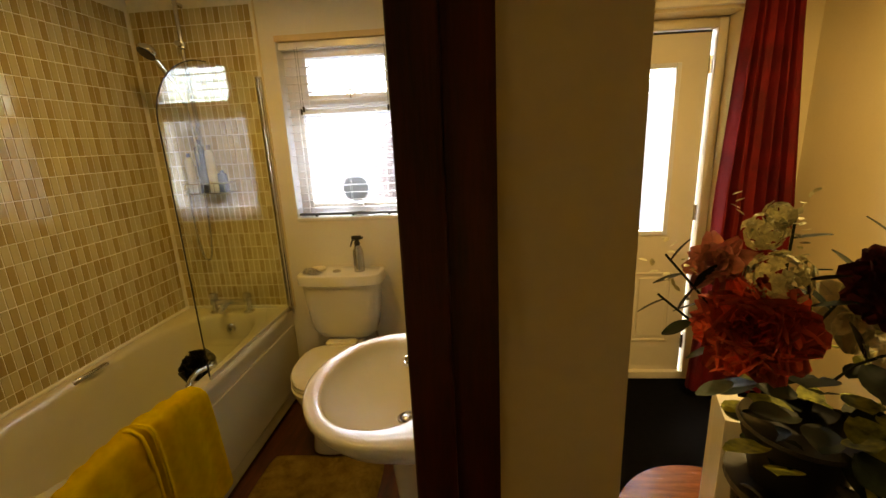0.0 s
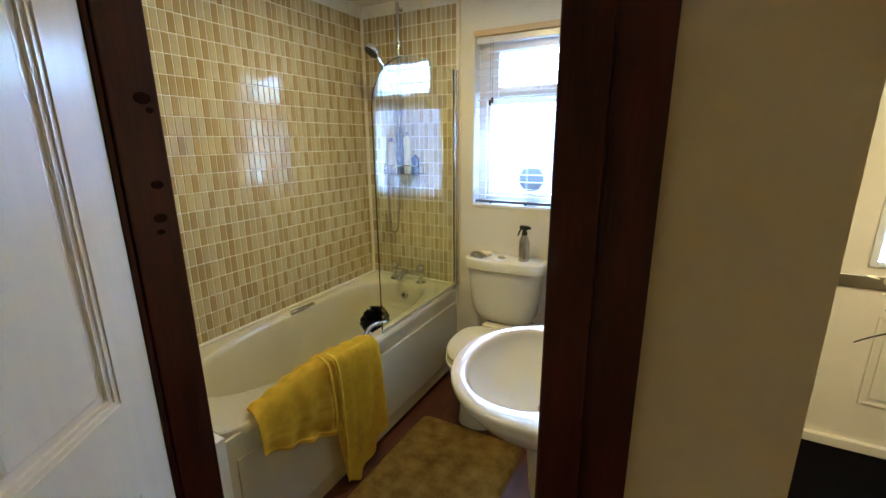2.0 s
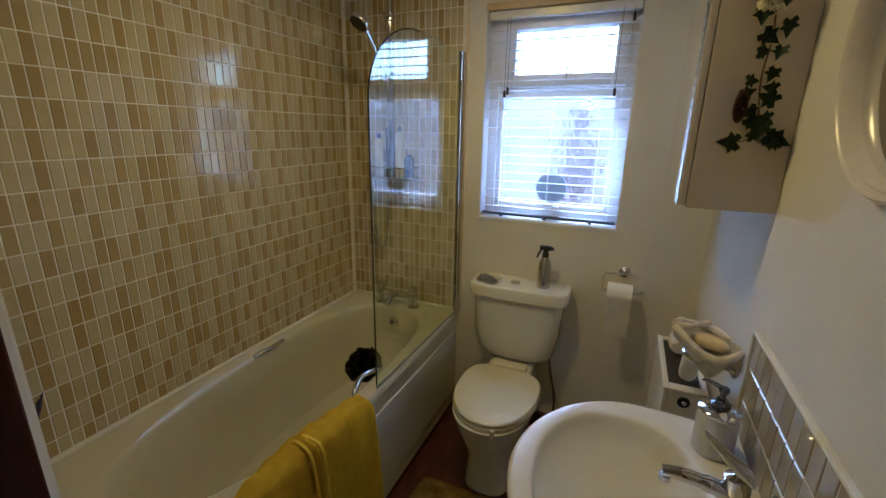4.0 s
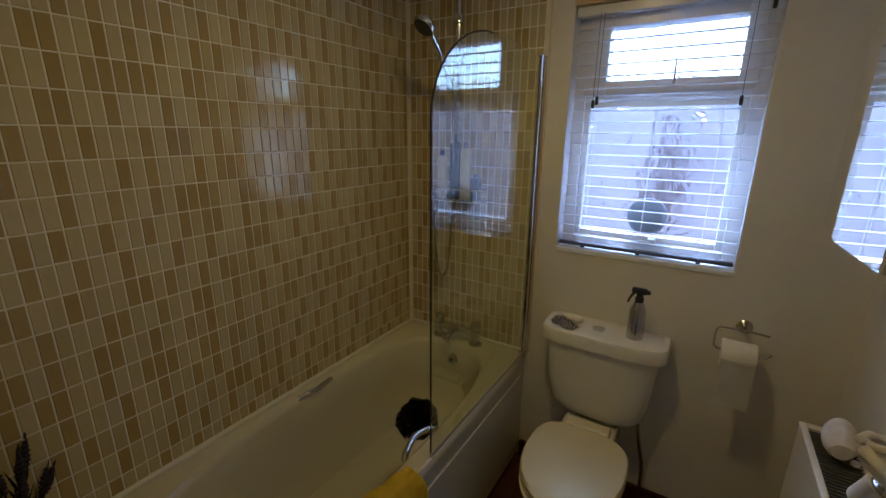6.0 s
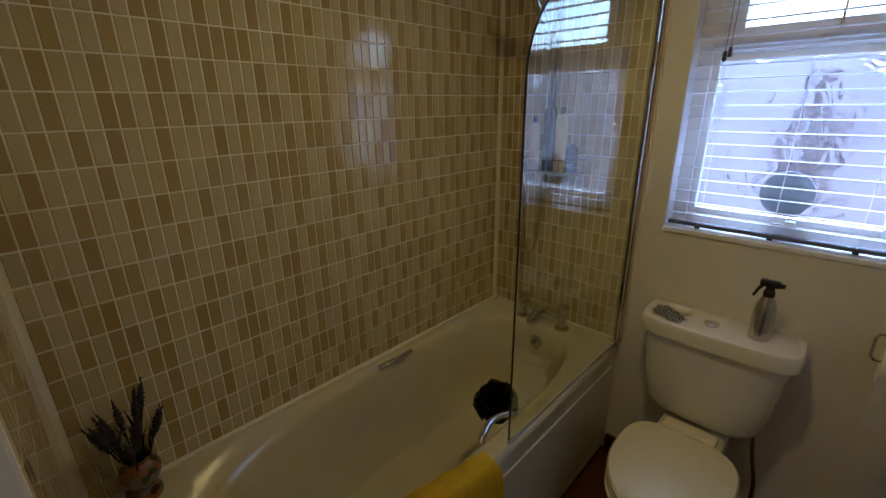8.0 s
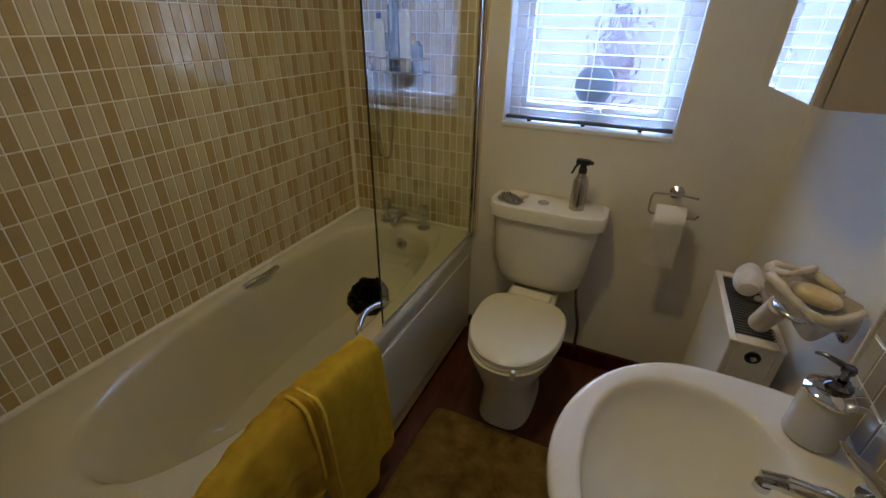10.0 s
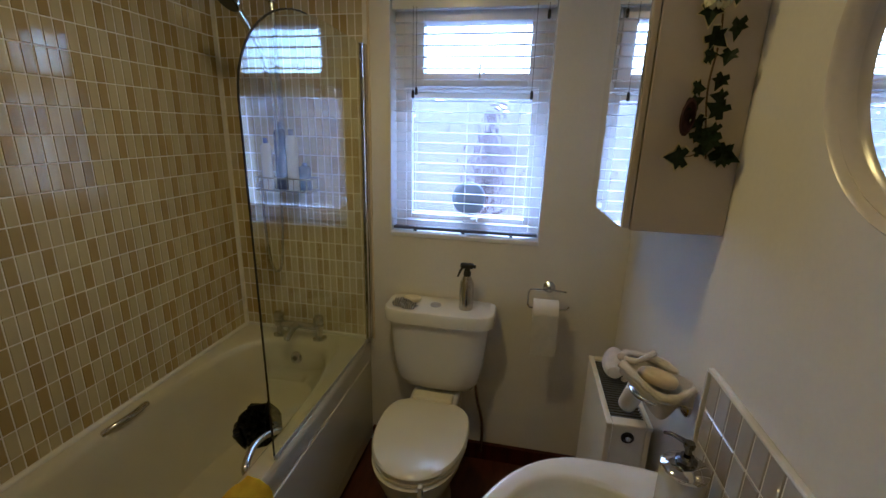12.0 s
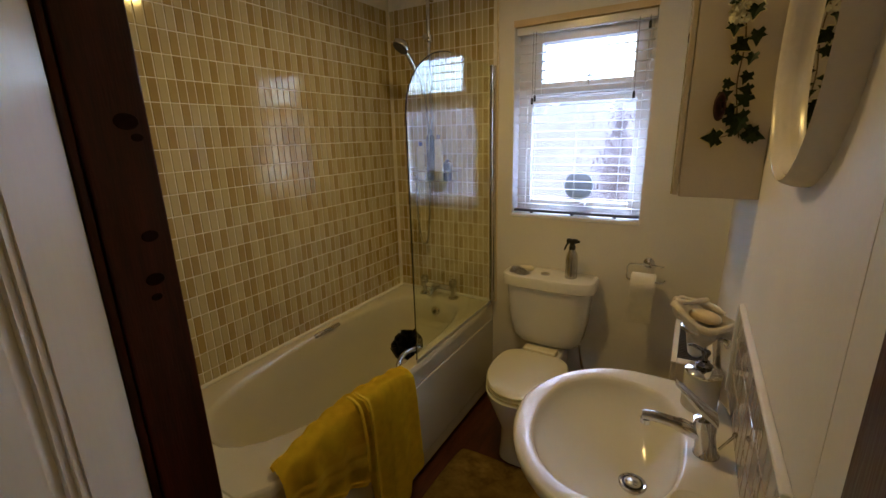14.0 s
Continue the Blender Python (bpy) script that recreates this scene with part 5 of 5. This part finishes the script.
for x0, x1 in ((0.098, 0.355), (0.445, 0.70)):
    for z0, z1 in ((0.2, 0.85), (1.052, H_ - 0.11)):
        bm = bmesh.new()
        box_into(bm, (x0, 0.013, z0), (x1, th - 0.013, z1), md)
        box_into(bm, (x0 + 0.035, 0.008, z0 + 0.035), (x1 - 0.035, th - 0.008, z1 - 0.035), md, bevel=0.006)
        for k, d in ((0.0, 0.003), (0.010, 0.007)):
            for a, b in (((x0 + k, d, z0 + k), (x0 + k + 0.010, th - d, z1 - k)), ((x1 - k - 0.010, d, z0 + k), (x1 - k, th - d, z1 - k)), ((x0 + k + 0.01, d, z0 + k), (x1 - k - 0.01, th - d, z0 + k + 0.010)), ((x0 + k + 0.01, d, z1 - k - 0.010), (x1 - k - 0.01, th - d, z1 - k))):
                box_into(bm, a, b, md)
        part("door_panel", bm, M_PAINT, door, "moulded white panel")
for z in (0.25, 1.0, 1.75):
    part("hinge", tube([md @ Vector((-0.004, -0.004, z - 0.04)), md @ Vector((-0.004, -0.004, z + 0.04))], 0.005, 8), M_STEEL, door)

# ---- front door ----
fd = thing("door_2", "cream painted front door with a tall narrow glazed panel", "door")
fd["kind"] = "structure"
DY = 2.56
part("door_frame", frame_bm(FX0 - 0.055, FX1 + 0.065, 0.0, FZ + 0.065, DY - 0.03, DY + 0.06, 0.05), M_FDOOR, fd, "cream door frame")
bm = bmesh.new()
GX0, GX1, GZ0, GZ1 = 0.915, 1.125, 0.972, 1.885
for a, b in (((FX0, DY, 0.04), (0.56 + 0.0, DY + 0.044, FZ)), ((GX1, DY, 0.04), (FX1 - 0.004, DY + 0.044, FZ)), ((0.56, DY, 0.04), (GX1, DY + 0.044, GZ0)), ((0.56, DY, GZ1), (GX1, DY + 0.044, FZ)), ((0.56, DY, GZ0), (GX0, DY + 0.044, GZ1))):
    box_into(bm, a, b)
part("leaf", bm, M_FDOOR, fd, "cream door leaf")
part("glazing_bead", frame_bm(GX0 - 0.022, GX1 + 0.022, GZ0 - 0.022, GZ1 + 0.022, DY - 0.012, DY, 0.028), M_UPVC, fd, "white glazing bead")
p = part("pane", box((GX0, DY + 0.018, GZ0), (GX1, DY + 0.024, GZ1)), M_OBSCURE, fd, "patterned glass pane")
p.visible_shadow = False
for x0, x1 in ((0.47, 0.70), (0.975, 1.205)):
    bm = frame_bm(x0, x1, 0.255, 0.714, DY - 0.007, DY, 0.014, bevel=0.003)
    box_into(bm, (x0 + 0.035, DY - 0.006, 0.29), (x1 - 0.035, DY, 0.68), bevel=0.003)
    part("raised_panel", bm, M_FDOOR, fd)
part("letterbox", box((0.70, DY - 0.012, 0.843), (0.985, DY, 0.907), bevel=0.004), M_STEEL, fd, "silver letterbox flap")
for z in (0.259, 1.083, 1.887):
    part("hinge", tube([(FX1 + 0.002, DY - 0.010, z - 0.045), (FX1 + 0.002, DY - 0.010, z + 0.045)], 0.009, 10), M_STEEL, fd)
part("threshold", box((FX0 - 0.055, DY - 0.02, 0), (FX1 + 0.065, DY + 0.08, 0.035), bevel=0.004), M_STEEL, fd)
# Black bars that paint the shadow in the gaps beside and above the leaf.
part("gap_shadow_strip", box((FX1 - 0.003, DY + 0.004, 0.04), (FX1 + 0.001, DY + 0.01, FZ)), M_BLACK, fd, "black strip drawn for the shadow in the door gap")
part("gap_shadow_strip", box((FX0, DY + 0.004, FZ), (FX1, DY + 0.01, FZ + 0.012)), M_BLACK, fd, "black strip drawn for the shadow in the door gap")
part("curtain_rail_board", box((XK, YB - 0.035, 2.135), (1.36, YB, 2.165), bevel=0.005), M_FDOOR, label="cream moulded curtain board over the front door", kind="structure")

cur = thing("red_curtain", "crimson velvet curtain bunched beside the front door", "curtain")
bm = bmesh.new()
rows = []
for j in range(60):
    v = j / 59
    z = 2.28 - 2.22 * v
    l = 1.325 - 0.05 * min(1, v * 2.0) - 0.10 * max(0, v - 0.55)
    r = 1.565 + 0.115 * min(1, v * 1.9)
    row = []
    for i in range(90):
        u = i / 89
        a = u * 2 * math.pi * 6.5
        d = 0.034 * math.sin(a + 0.6 * math.sin(3 * v)) + 0.012 * math.sin(2.3 * a + 4 * v)
        row.append(bm.verts.new((l + (r - l) * u + 0.008 * math.cos(a), 2.32 + d, z)))
    rows.append(row)
for a, b in zip(rows, rows[1:]):
    for i in range(89):
        bm.faces.new((a[i], b[i], b[i + 1], a[i + 1]))
bmesh.ops.solidify(bm, geom=bm.faces[:], thickness=0.003)
part("drape", bm, M_CURTAIN, cur, smooth=True)
part("rod", tube([(1.30, 2.33, 2.30), (XH, 2.33, 2.30)], 0.012, 10), M_DARKWOOD, cur)

# ---- hall furniture ----
stool = thing("round_table", "low round varnished wooden table with dark metal legs", "table", place=(0.692, 0.975, 0))
part("tabletop", lathe([(0.27, 0.425), (0.285, 0.43), (0.29, 0.44), (0.285, 0.45), (0.0, 0.45)], 64, cap=False), M_WOOD, stool, smooth=True)
for k in range(4):
    a = radians(45 + 90 * k)
    part("leg", tube([(0.18 * math.cos(a), 0.18 * math.sin(a), 0.43), (0.26 * math.cos(a), 0.26 * math.sin(a), 0.0)], 0.009, 8), M_BLACK, stool)
hc = thing("hall_cabinet", "narrow white-topped hall cabinet with a cream front", "cabinet")
mc = Matrix.Translation((0.586, 0.892, 0)) @ Matrix.Rotation(radians(-18), 4, "Z")
part("end_panel", box((0, 0, 0.46), (0.05, 0.145, 0.9), mc, bevel=0.002), M_PAINT, hc, "white end panel")
part("cream_front", box((0.052, 0.02, 0.46), (0.50, 0.140, 0.885), mc, bevel=0.002), M_FDOOR, hc, "cream front board")
stand = thing("plant_stand", "black wrought iron plant stand with ring ornaments", "plant stand", place=(0.51, 0.592, 0.01))
for k in range(3):
    a = radians(30 + 120 * k)
    part("leg", tube(curve([(0.07 * math.cos(a), 0.07 * math.sin(a), 0.98), (0.06 * math.cos(a), 0.06 * math.sin(a), 0.6), (0.13 * math.cos(a), 0.13 * math.sin(a), 0.0)], 6), 0.006, 8), M_BLACK, stand)
for k in range(10):
    z, a = 0.98 - 0.055 * (k % 5), radians(200 + 40 * (k // 5))
    m = Matrix.Translation((0.075 * math.cos(a), 0.075 * math.sin(a), z)) @ Matrix.Rotation(a, 4, "Z") @ Matrix.Rotation(radians(90), 4, "Y")
    part("ring", tube([m @ Vector((0.026 * math.cos(b), 0.026 * math.sin(b), 0)) for b in [2 * math.pi * i / 20 for i in range(21)]], 0.003, 6), M_BLACK, stand)
part("tray", lathe([(0.0, 0.98), (0.085, 0.98), (0.09, 0.99), (0.09, 1.0), (0.0, 0.992)], 28, cap=False), M_BLACK, stand)
fa = thing("flower_arrangement", "artificial arrangement of red, cream and plum flowers in a dark pot", "flower arrangement", place=(0.51, 0.592, 1.005))
part("pot", lathe([(0.05, 0), (0.055, 0.005), (0.078, 0.10), (0.083, 0.105), (0.08, 0.11), (0.07, 0.10), (0.0, 0.09)], 28, cap=False), M_BLACK, fa, smooth=True)
rnd = random.Random(21)


def flower_into(bm, c, axis, R, layers, petals, curl=0.5, ruffle=0.25):
    """A full bloom of cupped, ruffled petals round an axis."""
    rot = axis.to_track_quat("Z", "Y").to_matrix().to_4x4()
    for l in range(layers):
        t = l / max(1, layers - 1)
        open_ = radians(12 + 80 * t)
        n = int(petals * (0.5 + 0.7 * t))
        for k in range(n):
            a = 2 * math.pi * (k + 0.5 * (l % 2)) / n + rnd.uniform(-0.2, 0.2)
            L, Wd = R * (0.55 + 0.5 * t) * rnd.uniform(0.85, 1.1), R * rnd.uniform(0.30, 0.42)
            g = []
            for i in range(6):
                s = i / 5
                th_ = open_ * (0.5 + 0.5 * s) + rnd.uniform(-0.05, 0.05) - curl * 0.4 * s * s
                for j in range(5):
                    w = (j - 2) / 2
                    rad_ = L * s
                    p = Vector((rad_ * math.sin(th_), w * Wd * math.sin(math.pi * min(1, 0.15 + 0.75 * s)), rad_ * math.cos(th_) * 0.8 + 0.18 * R * abs(w) ** 2 + ruffle * R * 0.35 * s * math.sin(w * 6 + k * 1.7)))
                    p = Matrix.Rotation(a, 4, "Z") @ p
                    g.append(bm.verts.new(Vector(c) + rot @ (p - Vector((0, 0, R * 0.35)))))
            for i in range(5):
                for j in range(4):
                    bm.faces.new((g[i * 5 + j], g[i * 5 + j + 1], g[(i + 1) * 5 + j + 1], g[(i + 1) * 5 + j]))


def rel(x, y, z):
    return Vector((x - 0.56, y - 0.60, z - 1.018))


face = Vector((-0.62, -0.75, 0.2)).normalized()
for nm, place, R, lay, pet, mt_, lab in (("peony", rel(0.446, 0.565, 1.305), 0.074, 11, 12, M_PEONY, "large coral-red peony"), ("dahlia", rel(0.592, 0.53, 1.372), 0.060, 8, 15, M_PLUM, "dark plum dahlia"), ("pink_bloom", rel(0.425, 0.63, 1.378), 0.045, 4, 7, M_PINK, "pale pink bloom"), ("lily", rel(0.60, 0.60, 1.31), 0.055, 2, 6, M_CREAMFL, "cream-green bloom")):
    bm = bmesh.new()
    flower_into(bm, place, face + Vector((0, 0, 0.25)), R, lay, pet, ruffle=0.55 if nm == "peony" else 0.25)
    part(nm, bm, mt_, fa, lab, smooth=True)
for c, R, n in ((rel(0.482, 0.585, 1.368), 0.038, 130), (rel(0.478, 0.62, 1.425), 0.026, 60), (rel(0.492, 0.615, 1.45), 0.018, 30), (rel(0.62, 0.56, 1.27), 0.03, 60)):
    bm = bmesh.new()
    for i in range(n):
        d = Vector((rnd.gauss(0, 1), rnd.gauss(0, 1), rnd.gauss(0, 1))).normalized()
        m = Matrix.Translation(c + d * R * rnd.uniform(0.72, 1.05)) @ d.to_track_quat("Z", "Y").to_matrix().to_4x4() @ Matrix.Rotation(rnd.uniform(0, 1.57), 4, "Z")
        core = bm.verts.new(m @ Vector((0, 0, -0.001)))
        for k in range(4):
            q = Matrix.Rotation(k * math.pi / 2, 4, "Z")
            o = [bm.verts.new(m @ q @ Vector(p)) for p in ((0.0045, -0.0042, 0.0015), (0.0095, 0, 0.0005), (0.0045, 0.0042, 0.0015))]
            bm.faces.new((core, *o))
    part("hydrangea_head", bm, M_CREAMFL, fa, "cream hydrangea flower head")


def oval_leaf(p0, d, L, W, mt_, name="leaf", lab=""):
    d = Vector(d).normalized()
    sd_ = d.cross(Vector((rnd.uniform(-0.3, 0.3), rnd.uniform(-0.3, 0.3), 1))).normalized()
    up_ = sd_.cross(d)
    bm = bmesh.new()
    g = []
    for i in range(7):
        s = i / 6
        w = W * math.sin(math.pi * (0.04 + 0.92 * s)) ** 0.8
        for j in range(5):
            q = (j - 2) / 2
            g.append(bm.verts.new(Vector(p0) + d * L * s + sd_ * w * q + up_ * (0.12 * L * abs(q) * W / L - 0.25 * L * s * s * 0.5)))
    for i in range(6):
        for j in range(4):
            bm.faces.new((g[i * 5 + j], g[i * 5 + j + 1], g[(i + 1) * 5 + j + 1], g[(i + 1) * 5 + j]))
    part(name, bm, mt_, fa, lab, smooth=True)


M_BIGLEAF = material("variegated_leaf", (0.32, 0.33, 0.06), 0.6, dark=(0.008, 0.018, 0.004), spec=0.12, vary=0.4, scale=45, bump=0.1)
sprays = [((0.452, 0.60, 1.27), (0.362, 0.655, 1.385), 6), ((0.44, 0.60, 1.25), (0.345, 0.63, 1.33), 5), ((0.50, 0.60, 1.33), (0.545, 0.66, 1.44), 5), ((0.53, 0.58, 1.3), (0.50, 0.56, 1.38), 4), ((0.56, 0.6, 1.3), (0.66, 0.60, 1.45), 6), ((0.58, 0.56, 1.25), (0.68, 0.50, 1.35), 6)]
for a, b, n in sprays:
    a, b = rel(*a), rel(*b)
    part("stem", tube([a * 0.6 + Vector((0, 0, 0.06)), a, b], 0.002, 5), M_LEAF, fa)
    for k in range(n):
        t = (k + 0.5) / n
        p = a.lerp(b, t)
        s = 1 if k % 2 else -1
        o = (b - a).cross(face).normalized() * s
        oval_leaf(p, o + 0.4 * (b - a).normalized(), 0.042 + 0.012 * (1 - t), 0.0135, M_LEAF)
for a, b in (((0.40, 0.63, 1.36), (0.355, 0.66, 1.41)), ((0.39, 0.62, 1.32), (0.335, 0.655, 1.375)), ((0.53, 0.62, 1.38), (0.55, 0.66, 1.44)), ((0.48, 0.62, 1.40), (0.44, 0.64, 1.475)), ((0.50, 0.62, 1.42), (0.535, 0.62, 1.478))):
    a, b = rel(*a), rel(*b)
    for k in range(9):
        p = a.lerp(b, k / 8)
        oval_leaf(p, Vector((rnd.uniform(-1, 1), rnd.uniform(-1, 1), rnd.uniform(0, 1))), 0.013, 0.004, M_CREAMFL, "bud", "pale yellow bud")
for i in range(64):
    a = rnd.uniform(0, 6.28)
    r = rnd.uniform(0.05, 0.17)
    p = rel(0.57 + 0.5 * r * math.cos(a), 0.58 + 0.5 * r * math.sin(a), rnd.uniform(1.08, 1.29))
    oval_leaf(p, Vector((math.cos(a), math.sin(a), rnd.uniform(-0.6, 0.5))), rnd.uniform(0.045, 0.078), rnd.uniform(0.018, 0.029), M_BIGLEAF if i % 2 == 0 else M_LEAF)
oval_leaf(rel(0.44, 0.58, 1.21), (-0.8, -0.1, -0.15), 0.055, 0.012, material("silver_leaf", (0.18, 0.24, 0.22), 0.5, vary=0.3), "leaf", "grey-green leaf")

# ---- tiles ----
CW, RH = 0.0335, 0.0814
bm = bmesh.new()


def tile_mesh(bm, m, w, h, d=0.0022, j=0.0042, c=0.0009):
    a = [m @ Vector((u * (w / 2 - j / 2), v * (h / 2 - j / 2), 0)) for u, v in ((-1, -1), (1, -1), (1, 1), (-1, 1))]
    b = [m @ Vector((u * (w / 2 - j / 2 - c), v * (h / 2 - j / 2 - c), d)) for u, v in ((-1, -1), (1, -1), (1, 1), (-1, 1))]
    a, b = [bm.verts.new(p) for p in a], [bm.verts.new(p) for p in b]
    bm.faces.new(b)
    for i in range(4):
        k = (i + 1) % 4
        bm.faces.new((a[i], a[k], b[k], b[i]))


def tile_field(label, origin, right, up, out, u0, u1, v0, v1, near, parent):
    """Tiles over a wall, in each row one dark after one or two light: those within the nearest stretch as pieces of their own, the rest joined."""
    right, up, out = Vector(right), Vector(up), Vector(out)
    base = Matrix((right, up, out)).transposed().to_4x4()
    joined = [bmesh.new(), bmesh.new()]
    meshes = [None, None]
    count = 0
    for k in range(v0, v1):
        gap = rnd.choice((0, 1, 2))
        for i in range(u0, u1):
            dark = 0
            if gap == 0:
                dark, gap = 1, rnd.choice((1, 1, 2, 2, 2, 3, 0))
            else:
                gap -= 1
            tilt = Matrix.Rotation(rnd.uniform(-0.006, 0.006), 4, "X") @ Matrix.Rotation(rnd.uniform(-0.008, 0.008), 4, "Y")
            c = Vector(origin) + right * ((i + 0.5) * CW) + up * ((k + 0.5) * RH)
            m = Matrix.Translation(c) @ base @ tilt
            if near(i, k) and count < 300:
                if meshes[dark] is None:
                    b2 = bmesh.new()
                    tile_mesh(b2, Matrix.Identity(4), CW, RH)
                    t = part("tile", b2, M_TILE_OB[dark], parent)
                    meshes[dark] = t.data
                else:
                    t = new("tile", meshes[dark])
                    t.parent = parent
                t.matrix_basis = m
                count += 1
            else:
                tile_mesh(joined[dark], m, CW, RH)
    for dark in (0, 1):
        part("tile_field", joined[dark], M_TILE_IS[dark], parent, label, kind="stuff")


Z0 = 1.394 - 10 * RH
tile_field("small glazed cream and tan wall tiles", (XL + 0.004, 0.867 - 8 * CW, Z0), (0, 1, 0), (0, 0, 1), (1, 0, 0), 0, 52, 0, 21, lambda i, k: 3 <= i < 22 and 3 <= k < 18, bpy.data.objects["grout_west"])
tile_field("small glazed cream and tan wall tiles", (XL + 0.010, YF - 0.004, Z0), (1, 0, 0), (0, 0, 1), (0, -1, 0), 0, 20, 0, 21, lambda i, k: 5 <= i < 20 and 3 <= k < 20, bpy.data.objects["grout_north"])
tile_field("small glazed cream and tan tiles", (XL + 0.012, 0.582, Z0), (1, 0, 0), (0, 0, 1), (0, 1, 0), 0, 20, 0, 10, lambda i, k: True, bpy.data.objects["grout_foot"])
spl = thing("splashback", "grey-beige tiled splashback with a white edge trim above the basin", "splashback")
part("backing", box((-0.006, 0.765, 0.845), (-0.0005, 1.485, 1.105)), M_GROUT, spl)
bm = box((-0.016, 0.757, 1.105), (-0.0005, 1.490, 1.115), bevel=0.004)
box_into(bm, (-0.016, 1.485, 0.845), (-0.0005, 1.493, 1.1048), bevel=0.003)
box_into(bm, (-0.016, 0.757, 0.845), (-0.0005, 0.766, 1.1048), bevel=0.003)
part("edge_trim", bm, M_CERAMIC, spl, "white edge trim")
SW, SH = 0.048, 0.088
base = Matrix(((0, 0, -1), (1, 0, 0), (0, 1, 0))).to_4x4()
M_SPL = tile_material("grey_glazed_tile", "object", ((0.50, 0.47, 0.42), (0.40, 0.36, 0.30), (0.33, 0.28, 0.22)))
me = None
for i in range(15):
    for k in range(3):
        m = Matrix.Translation((-0.006, 0.766 + (i + 0.5) * SW, 1.105 - (k + 0.5) * SH)) @ base
        if me is None:
            b2 = bmesh.new()
            tile_mesh(b2, Matrix.Identity(4), SW, SH, c=0.002)
            t = part("tile", b2, M_SPL, spl)
            me = t.data
        else:
            t = new("tile", me)
            t.parent = spl
        t.matrix_basis = m
